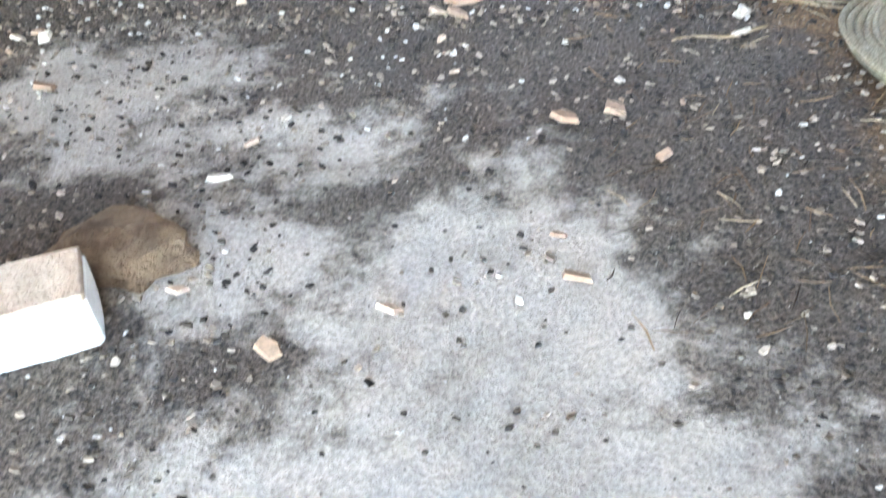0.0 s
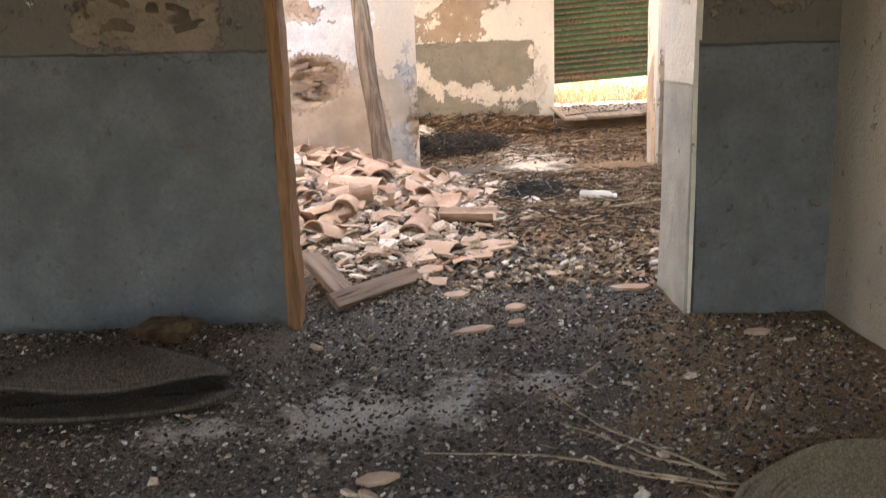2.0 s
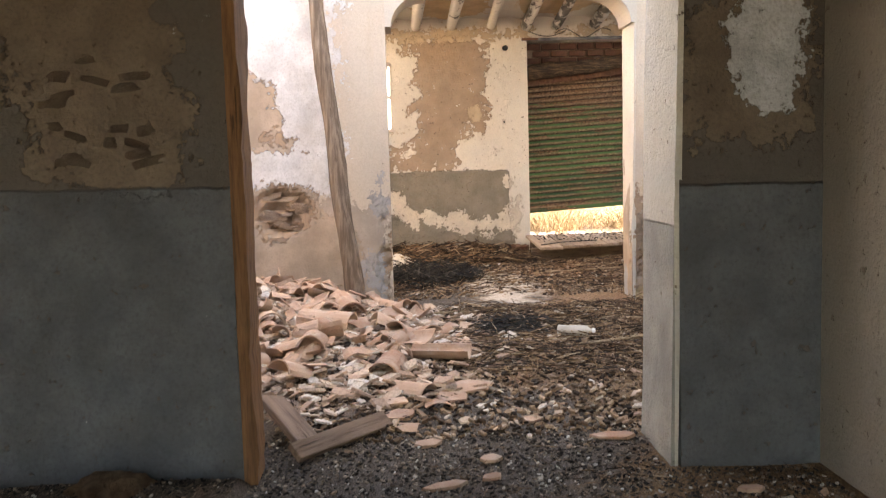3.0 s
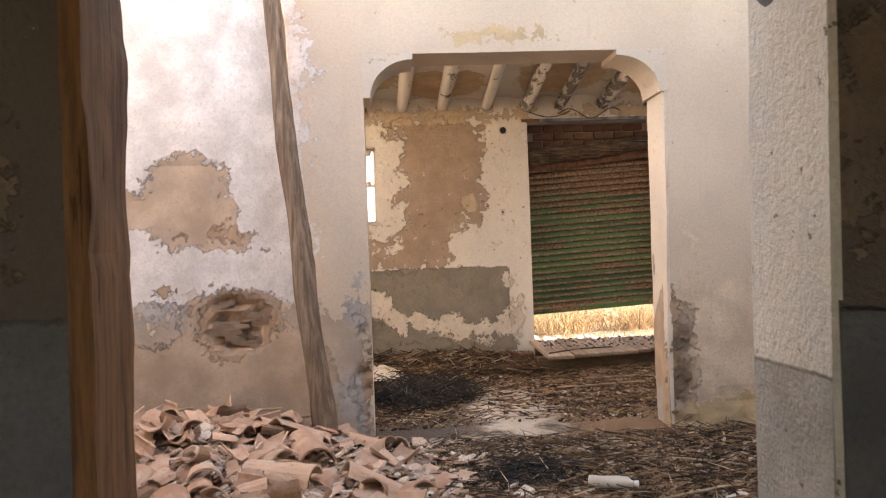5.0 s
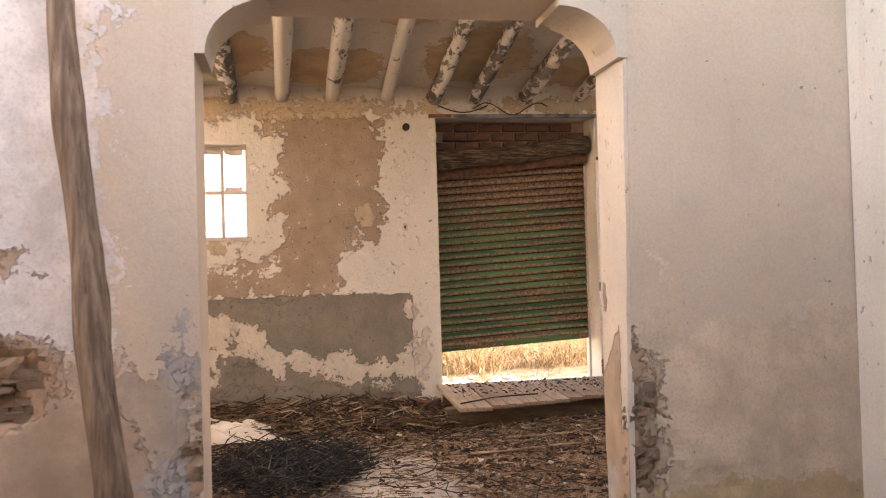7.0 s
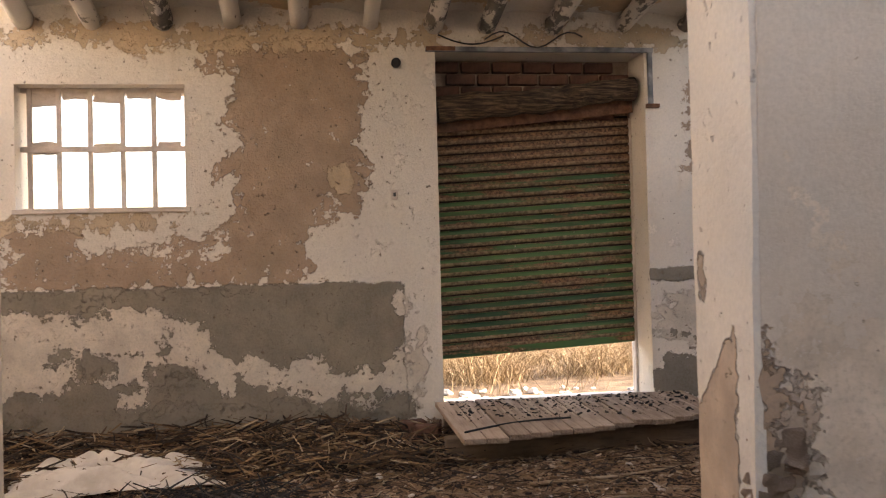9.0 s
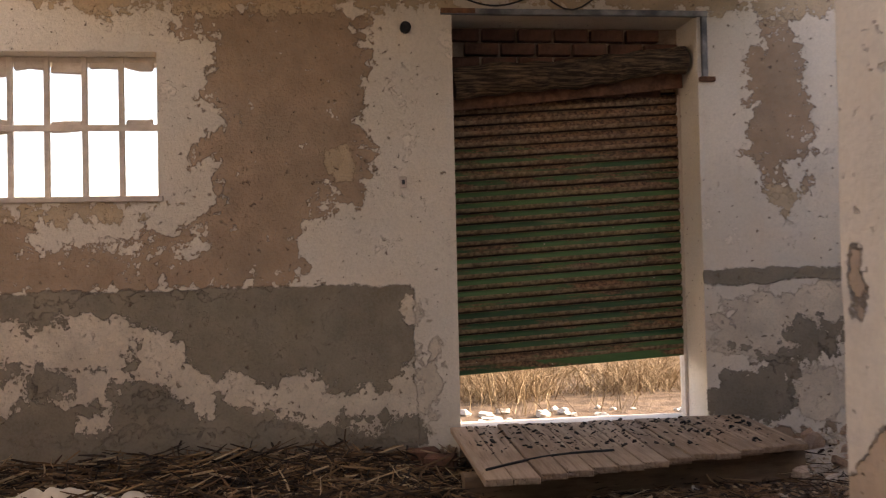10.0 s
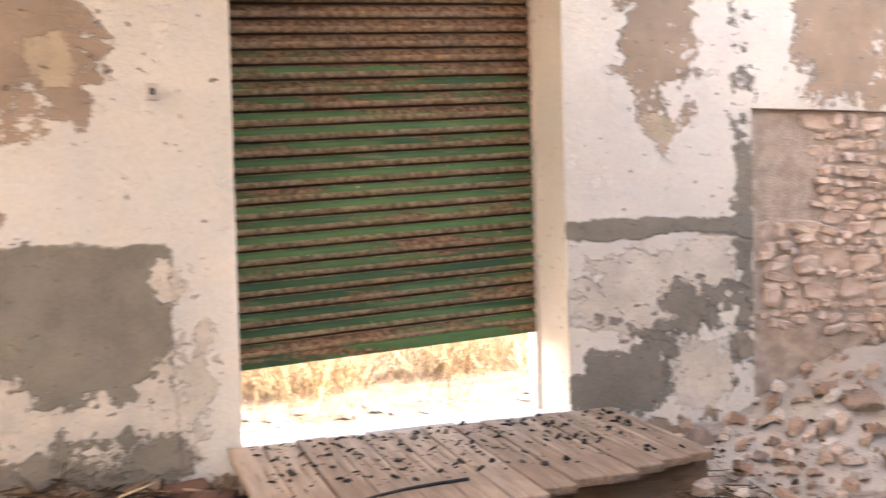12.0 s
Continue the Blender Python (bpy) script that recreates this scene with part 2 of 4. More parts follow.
M_RUSHDARK = mat_wood("dark_woven_rush", (0.05, 0.04, 0.032), (0.17, 0.14, 0.11), "z", 4.0)
M_STICK = mat_simple("dry_stick", (0.26, 0.175, 0.105), (0.50, 0.38, 0.26), 14, 0.95)
M_DIRT = mat_simple("earth_clod", (0.10, 0.06, 0.035), (0.24, 0.16, 0.10), 18, 0.98, 0.02)
M_RUBBLEBED = mat_simple("dark_earth_mortar", (0.38, 0.29, 0.225), (0.60, 0.485, 0.395), 14, 0.98, 0.014)
M_EARTHSTONE = mat_simple("earthy_stone", (0.34, 0.225, 0.15), (0.55, 0.4, 0.3), 11, 0.97, 0.014)
# wall stone colours scaled down, the front room's shade painted in
M_STONE_SHADED = mat_simple("shaded_wall_stone", (0.18, 0.135, 0.10), (0.30, 0.23, 0.18), 10, 0.95, 0.012)
M_BOTTLE = mat_simple("cloudy_plastic", (0.40, 0.37, 0.31), (0.58, 0.54, 0.47), 8, 0.45, 0.001)
M_BLACK = mat_simple("black_rubber", (0.012, 0.012, 0.012), (0.04, 0.04, 0.04), 20, 0.7)
M_CHIP = mat_chip("gravel_chips", [(0, (0.022, 0.018, 0.016)), (0.42, (0.08, 0.062, 0.048)), (0.62, (0.22, 0.17, 0.13)), (0.84, (0.38, 0.30, 0.235)), (0.95, (0.60, 0.55, 0.49))])
M_SHARD = mat_chip("tile_shards", [(0, (0.42, 0.28, 0.20)), (0.3, (0.55, 0.41, 0.31)), (0.6, (0.34, 0.22, 0.15)), (0.8, (0.62, 0.53, 0.44))])
M_STRAW = mat_chip("dry_litter", [(0, (0.03, 0.017, 0.010)), (0.4, (0.12, 0.068, 0.036)), (0.7, (0.26, 0.16, 0.085)), (0.92, (0.47, 0.35, 0.23))])
M_LITTER = mat_chip("brown_litter", [(0, (0.035, 0.02, 0.012)), (0.34, (0.13, 0.075, 0.042)), (0.6, (0.33, 0.215, 0.135)), (0.86, (0.50, 0.37, 0.26)), (0.97, (0.66, 0.57, 0.47))])
M_CHAR = mat_chip("charred_twigs", [(0, (0.010, 0.010, 0.010)), (0.55, (0.03, 0.028, 0.026)), (0.9, (0.12, 0.10, 0.085))])
M_GRASS = mat_chip("dry_grass", [(0, (0.28, 0.205, 0.125)), (0.35, (0.38, 0.295, 0.19)), (0.7, (0.50, 0.41, 0.285)), (0.9, (0.17, 0.11, 0.065))])
k = Nodes("dry_earth")
M_GROUND = k.done(k.mix(k.step(k.noise(6, 7), 0.35, 0.65), (0.075, 0.055, 0.038), (0.17, 0.125, 0.09)), 0.97, k.noise(30, 5), 0.03)
# the blue stands in for the haze of distance over the hills
k = Nodes("hazy_hills")
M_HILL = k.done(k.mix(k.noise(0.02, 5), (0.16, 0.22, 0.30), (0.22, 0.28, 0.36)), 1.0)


# ---- mesh helpers ----
def part(name, me, material, parent=None, label=""):
    if isinstance(me, bmesh.types.BMesh):
        data = bpy.data.meshes.new(name)
        me.to_mesh(data)
        me.free()
        me = data
    if material and not me.materials:
        me.materials.append(material)
    ob = new(name, me)
    if parent:
        ob.parent = parent
    if label:
        ob["label"] = label
    return ob


def raw(name, verts, faces, smooth=False):
    me = bpy.data.meshes.new(name)
    me.from_pydata([tuple(v) for v in verts], [], faces)
    me.validate()
    if smooth:
        me.polygons.foreach_set("use_smooth", [True] * len(me.polygons))
    me.update()
    return me


def box(x0, x1, y0, y1, z0, z1, bevel=0.0, jitter=0.0, m=None, cuts=0):
    bm = bmesh.new()
    bmesh.ops.create_cube(bm, size=1)
    for v in bm.verts:
        v.co = ((x0 + x1) / 2 + v.co.x * (x1 - x0), (y0 + y1) / 2 + v.co.y * (y1 - y0), (z0 + z1) / 2 + v.co.z * (z1 - z0))
    if cuts:
        bmesh.ops.subdivide_edges(bm, edges=bm.edges[:], cuts=cuts, use_grid_fill=True)
    if bevel:
        bmesh.ops.bevel(bm, geom=bm.edges[:], offset=bevel, segments=1, affect="EDGES")
    if jitter:
        for v in bm.verts:
            v.co += noise.noise_vector(v.co * 9) * jitter
    if m:
        bm.transform(m)
    return bm


def field(X, Z, blobs, p=3.0):
    """How far inside the nearest of some rounded patches (x, z, half width, half height) a place lies, in metres."""
    f = np.full(X.shape, -1.0)
    for cx, cz, rx, rz in blobs:
        d = (np.abs((X - cx) / rx) ** p + np.abs((Z - cz) / rz) ** p) ** (1 / p)
        f = np.maximum(f, min(rx, rz) * (1 - d))
    return f


def lines(a, b, step, extra=()):
    keep = [e for e in extra if a < e < b]
    pts = sorted({a, b, *keep})
    out = []
    for p, q in zip(pts, pts[1:]):
        n = max(1, round((q - p) / step))
        out += [p + (q - p) * i / n for i in range(n)]
    return np.array(out + [b])


def rough_wall(name, us, vs, thick, place, material, layers, hole=None, push=None, label=""):
    """A thick wall whose face is a grid over us x vs; place(u, v, d) sets a point d metres behind the face."""
    U, V = np.meshgrid(us, vs)
    nu, nv = len(us), len(vs)
    d = np.zeros(U.shape)
    for j in range(nv):
        for i in range(nu):
            p = Vector((us[i], vs[j], thick))
            d[j, i] = 0.012 * noise.noise(p * 1.1) + 0.004 * noise.noise(p * 6)
    shift = np.zeros(U.shape)
    if push:
        dd, shift = push(U, V)
        d = d + dd
    verts = [place(U[j, i] + shift[j, i], V[j, i], d[j, i]) for j in range(nv) for i in range(nu)]
    verts += [place(U[j, i], V[j, i], thick) for j in range(nv) for i in range(nu)]
    faces, count, off = [], {}, nu * nv
    for j in range(nv - 1):
        for i in range(nu - 1):
            if hole and hole((us[i] + us[i + 1]) / 2, (vs[j] + vs[j + 1]) / 2):
                continue
            q = (j * nu + i, j * nu + i + 1, (j + 1) * nu + i + 1, (j + 1) * nu + i)
            faces.append(q)
            faces.append(tuple(off + x for x in reversed(q)))
            for a, b in zip(q, q[1:] + q[:1]):
                if (b, a) in count:
                    del count[(b, a)]
                else:
                    count[(a, b)] = True
    for a, b in count:
        faces.append((b, a, a + off, b + off))
    me = raw(name, verts, faces)
    for an, f in layers.items():
        at = me.attributes.new(an, "FLOAT", "POINT")
        vals = np.concatenate([f(U, V).ravel(), np.full(U.size, -1.0)])
        at.data.foreach_set("value", vals)
    bm = bmesh.new()
    bm.from_mesh(me)
    bmesh.ops.delete(bm, geom=[v for v in bm.verts if not v.link_faces], context="VERTS")
    bmesh.ops.recalc_face_normals(bm, faces=bm.faces[:])
    bm.to_mesh(me)
    bm.free()
    return tagged(part(name, me, material), label, "wall", kind="structure")


def tube(points, radii, sides=10, rough=0.0, seed=0):
    """A tapering round bar along points, as vertices and faces."""
    vs, fs = [], []
    pts = [Vector(p) for p in points]
    for i, p in enumerate(pts):
        t = (pts[min(i + 1, len(pts) - 1)] - pts[max(i - 1, 0)]).normalized()
        a = t.orthogonal().normalized() if abs(t.z) > 0.9 else t.cross(Vector((0, 0, 1))).normalized()
        b = t.cross(a)
        for s in range(sides):
            w = 2 * math.pi * s / sides
            o = a * math.cos(w) + b * math.sin(w)
            r = radii[i] * (1 + rough * noise.noise(o * 1.5 + Vector((seed, i * 0.35, 0))))
            vs.append(p + o * r)
    n = len(pts)
    for i in range(n - 1):
        for s in range(sides):
            q = (s + 1) % sides
            fs.append((i * sides + s, i * sides + q, (i + 1) * sides + q, (i + 1) * sides + s))
    fs.append(tuple(reversed(range(sides))))
    fs.append(tuple((n - 1) * sides + s for s in range(sides)))
    return vs, fs


def plain_box(name, ext, material, label, category="wall"):
    return tagged(part(name, box(*ext), material), label, category, kind="structure")


# ---- the shell: three rooms in a row ----
Z_TOP = 3.5


def ground_height(x, y):
    p = Vector((x, y, 0))
    z = 0.02 * noise.noise(p * 0.8) + 0.012 * noise.noise(p * 3.1) + 0.006 * noise.noise(p * 11)
    pile = max(0.0, 1 - math.hypot((x + 1.15) / 1.5, (y - 7.6) / 1.6))
    z += 0.34 * pile ** 0.8 * (1 if y > 4.6 else 0)
    pile2 = max(0.0, 1 - math.hypot((x + 0.2) / 1.0, (y - 5.9) / 1.5))
    z += 0.10 * pile2
    heap = max(0.0, 1 - math.hypot((x - 5.2) / 1.5, (y - 12.5) / 0.95))
    z += 0.22 * heap + 0.5 * max(0.0, 1 - math.hypot((x - 6.1) / 1.6, (y - 12.6) / 1.3))
    z += 0.09 * max(0.0, 1 - abs(y - 12.62) / 0.55) * min(1.0, max(0.0, (1.7 - x) / 0.5))
    ridge = max(0.0, 1 - abs(y - 3.85) / 0.35) * (1 if x < -0.55 else 0)
    z += 0.07 * ridge
    return z - 0.005


def build_floor():
    xs, ys = np.arange(-2.8, 6.61, 0.045), np.arange(-2.2, 13.2, 0.045)
    X, Y = np.meshgrid(xs, ys)
    verts = [(x, y, ground_height(x, y)) for y in ys for x in xs]
    n = len(xs)
    faces = [(j * n + i, j * n + i + 1, (j + 1) * n + i + 1, (j + 1) * n + i) for j in range(len(ys) - 1) for i in range(n - 1)]
    me = raw("floor", verts, faces, True)
    for an, blobs in (
            ("dust", [(-0.16, 3.08, 0.26, 0.22), (0.16, 3.08, 0.09, 0.1), (0.33, 3.28, 0.17, 0.1), (-0.6, 2.98, 0.1, 0.06), (0.02, 1.3, 0.32, 0.34), (0.0, 0.95, 0.45, 0.3), (-0.5, 1.85, 0.4, 0.14), (-0.45, 1.45, 0.25, 0.2), (-0.95, 2.15, 0.35, 0.3), (-0.3, 0.8, 0.4, 0.3)]),
            ("ochre", [(1.5, 2.6, 0.75, 1.9), (1.0, 12.0, 1.0, 0.6), (1.6, 5.3, 0.5, 1.6)]),
            ("straw", [(2.3, 7.2, 1.5, 1.6), (2.4, 10.3, 1.4, 2.2), (0.6, 11.9, 2.4, 0.9), (0.9, 6.4, 0.6, 1.0)]),
            ("rubble", [(-0.8, 6.8, 1.6, 2.0), (0.3, 6.9, 0.6, 1.2), (5.0, 12.3, 1.5, 1.2)]),
            ("slab", [(1.18, 9.7, 0.38, 1.25), (0.8, 8.2, 0.5, 0.3), (5.3, 12.3, 1.5, 0.9)]),
            ("ash", [(0.45, 10.3, 0.5, 0.7), (0.97, 7.25, 0.3, 0.26)])):
        at = me.attributes.new(an, "FLOAT", "POINT")
        at.data.foreach_set("value", field(X, Y, blobs, 2).ravel())
    tagged(part("floor", me, M_FLOOR), "dark earthen floor littered with dust, grit and straw", "floor", kind="structure")


build_floor()

# outdoor ground, one sheet round the house
g = 2500.0
ring = [(-3.2, -2.6), (7.0, -2.6), (7.0, 13.1), (-3.2, 13.1)]
outer = [(-g, -g), (g, -g), (g, g), (-g, g)]
gv = [(x, y, 0.17) for x, y in ring] + [(x, y, 0.17) for x, y in outer] + [(x, y, -0.3) for x, y in ring]
gf = [(i, i + 4, (i + 1) % 4 + 4, (i + 1) % 4) for i in range(4)] + [(i, (i + 1) % 4, (i + 1) % 4 + 8, i + 8) for i in range(4)]
tagged(part("ground", raw("ground", gv, [tuple(reversed(f)) for f in gf]), M_GROUND), "dry pale earth around the ruined house", "ground", kind="structure")

# door wall between the front room and the roofless middle room
DOOR_L, DOOR_R, DOOR_TOP = -0.535, 1.258, 2.42


def door_push(U, V):
    d = np.where(V < 1.18 + 0.02 * np.sin(U * 9), -0.014, 0.0)
    rough = np.clip(field(U, V, [(-0.98, 1.5, 0.35, 0.28)], 2) * 12, 0, 1)
    nz = np.array([[noise.noise(Vector((u * 11, v * 14, 3))) for u, v in zip(a, b)] for a, b in zip(U, V)])
    return d + rough * (0.012 + 0.02 * nz), np.zeros(U.shape)


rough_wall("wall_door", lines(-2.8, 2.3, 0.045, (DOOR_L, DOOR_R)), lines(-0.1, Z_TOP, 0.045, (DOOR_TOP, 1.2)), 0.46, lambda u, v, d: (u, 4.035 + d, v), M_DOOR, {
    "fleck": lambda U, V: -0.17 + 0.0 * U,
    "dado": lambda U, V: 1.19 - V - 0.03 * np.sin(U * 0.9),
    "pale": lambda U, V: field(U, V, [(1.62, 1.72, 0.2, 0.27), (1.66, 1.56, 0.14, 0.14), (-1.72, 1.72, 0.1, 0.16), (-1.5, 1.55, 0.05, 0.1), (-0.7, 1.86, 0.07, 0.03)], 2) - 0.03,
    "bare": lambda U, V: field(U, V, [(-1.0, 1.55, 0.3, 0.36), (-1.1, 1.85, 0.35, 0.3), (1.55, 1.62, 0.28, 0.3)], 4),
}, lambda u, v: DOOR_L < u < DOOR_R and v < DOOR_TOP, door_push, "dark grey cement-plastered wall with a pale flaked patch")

# the white rough reveal on the doorway's one side
us, vs = lines(4.032, 4.497, 0.04), lines(-0.05, DOOR_TOP, 0.04)
rough_wall("wall_reveal", us, vs, 0.04, lambda u, v, d: (1.222 + 0.016 * v + d * 0.7, u, v), M_REVEAL, {"grey": lambda U, V: 1.0 - V + 0.0 * U}, None, None,
           "rough white roughcast door reveal with a grey base")

# arch wall between the middle and the far room
ARCH_L, ARCH_R, ARCH_TOP = 0.07, 2.27, 2.76


def arch_y(x):
    return 8.44 + 0.0 * x


def pier_taper(v):
    """The pier widens towards its foot."""
    return 0.04 * np.clip(1 - np.asarray(v) / 2.45, 0, 1)


def arch_push(U, V):
    d, s = np.zeros(U.shape), np.zeros(U.shape)
    nz = np.array([[noise.noise(Vector((u * 8, v * 13, 1))) for u, v in zip(a, b)] for a, b in zip(U, V)])
    broken = np.clip(field(U, V, [(2.31, 0.36, 0.12, 0.42)], 3) * 14, 0, 1)
    d += broken * (0.03 + 0.05 * nz)
    d += np.clip(field(U, V, [(2.45, 0.5, 0.13, 0.62), (2.6, 0.1, 0.3, 0.2)], 3) * 16, 0, 1) * (0.014 + 0.012 * nz)
    s += np.where(U < ARCH_R + 0.14, -pier_taper(V) * np.clip((ARCH_R + 0.14 - U) / 0.14, 0, 1) * (U > ARCH_R - 0.001), 0.0)
    s += np.where((U < 2.33) & (U > 2.2) & (V < 0.95), 0.02 * nz, 0.0)
    pit = np.clip(field(U, V, [(-0.88, 0.87, 0.27, 0.22), (0.02, 0.42, 0.08, 0.3), (0.0, 0.75, 0.05, 0.1)], 2) * 16, 0, 1)
    d += pit * (0.05 + 0.085 * nz)
    flake = np.clip(field(U, V, [(-1.2, 1.84, 0.3, 0.22), (-1.55, 1.7, 0.2, 0.13), (-1.15, 1.6, 0.3, 0.2)], 4) * 18, 0, 1)
    d += flake * 0.016
    return d, s


rough_wall("wall_arch", lines(-2.8, 3.75, 0.04, (ARCH_L, ARCH_R)), lines(-0.1, Z_TOP, 0.04, (ARCH_TOP,)), 0.45, lambda u, v, d: (u, arch_y(u) + d, v), M_ARCH, {
    # left of the pole and above 1 m: sky light put into the colour
    "skylit": lambda U, V: np.minimum(-0.35 - U, V - 1.0),
    "lower": lambda U, V: np.minimum(np.maximum(0.98 - V, -9), 0.1 - U) + 0.0 * U,
    "bare": lambda U, V: field(U, V, [(-1.2, 1.84, 0.3, 0.22), (-1.55, 1.7, 0.2, 0.13), (-1.15, 1.6, 0.3, 0.2), (-0.87, 1.47, 0.16, 0.05), (-0.9, 0.87, 0.36, 0.24), (-1.5, 0.45, 0.8, 0.3), (-0.7, 0.4, 0.5, 0.4), (2.29, 0.36, 0.13, 0.46)], 3),
    "earth": lambda U, V: field(U, V, [(-0.88, 0.87, 0.27, 0.22), (-1.02, 1.52, 0.14, 0.03), (0.03, 0.45, 0.07, 0.3), (2.27, 0.4, 0.04, 0.4), (-1.35, 1.12, 0.07, 0.05)], 2),
    "tan": lambda U, V: np.maximum(np.minimum(U - 2.35, 1.25 - V) - 0.15, field(U, V, [(2.45, 0.52, 0.14, 0.66)], 3)),
    "ochre": lambda U, V: field(U, V, [(1.2, 2.88, 0.3, 0.05), (3.0, 0.08, 0.9, 0.13)], 2),
    "blue": lambda U, V: field(U, V, [(-0.06, 0.3, 0.1, 0.28), (-0.06, 0.95, 0.12, 0.18), (-1.4, 0.95, 0.2, 0.12)], 2) - 0.03,
}, lambda u, v: ARCH_L < u < ARCH_R and v < ARCH_TOP, arch_push, "cream plastered wall with an arched opening, peeling to bare earth")


def arch_corner(side):
    """The quarter-round haunch under the flat head of the opening."""
    x0, x1 = (ARCH_L, ARCH_L + 0.36) if side < 0 else (ARCH_R, ARCH_R - 0.36)
    pts = [(x0, 2.45), (x0, ARCH_TOP), (x1, ARCH_TOP)]
    inset = 0.05 * (1 if side < 0 else -1)
    for i in range(13):
        a = math.pi / 2 * i / 12
        pts.append((x1 + (x0 + inset - x1) * math.sin(a), 2.45 + (0.27) * math.cos(a)))
    bm = bmesh.new()
    lo = [bm.verts.new((x, arch_y(x) - 0.004, z)) for x, z in pts]
    hi = [bm.verts.new((x, arch_y(x) + 0.454, z)) for x, z in pts]
    bm.faces.new(lo), bm.faces.new(list(reversed(hi)))
    for i in range(len(pts)):
        q = (i + 1) % len(pts)
        bm.faces.new((lo[i], hi[i], hi[q], lo[q]))
    bmesh.ops.recalc_face_normals(bm, faces=bm.faces[:])
    bmesh.ops.triangulate(bm, faces=bm.faces[:])
    tagged(part("trim", bm, M_TRIM), "rounded cream plaster haunch of the arched opening", "arch", kind="structure")


arch_corner(-1), arch_corner(1)
rough_wall("wall_pier_face", lines(8.446, 8.892, 0.035), lines(-0.05, 2.45, 0.035), 0.03, lambda u, v, d: (ARCH_R - 0.018 - float(pier_taper(v)) * (8.892 - u) / 0.446 + d, u, v), M_PIER, {
    "bare": lambda U, V: np.maximum(np.maximum(np.minimum(1.02 + (8.6 - U) * 0.9 - V, U - 8.56), 0.5 - V), field(U, V, [(8.83, 1.18, 0.05, 0.09)], 2)),
    "blue": lambda U, V: field(U, V, [(8.78, 0.15, 0.1, 0.2)], 2),
}, None, None, "white plastered pier face, broken away to earth below")

# far wall with the barred window and the shutter opening
FAR_Y, WIN, GATE = 12.72, (-1.05, 0.11, 1.715, 2.6), (1.93, 3.55, 0.2, 2.86)


def far_hole(u, v):
    return (WIN[0] < u < WIN[1] and WIN[2] < v < WIN[3]) or (GATE[0] < u < GATE[1] and GATE[2] < v < GATE[3]) or (4.69 < u < 6.1 and 0.2 < v < 1.78)


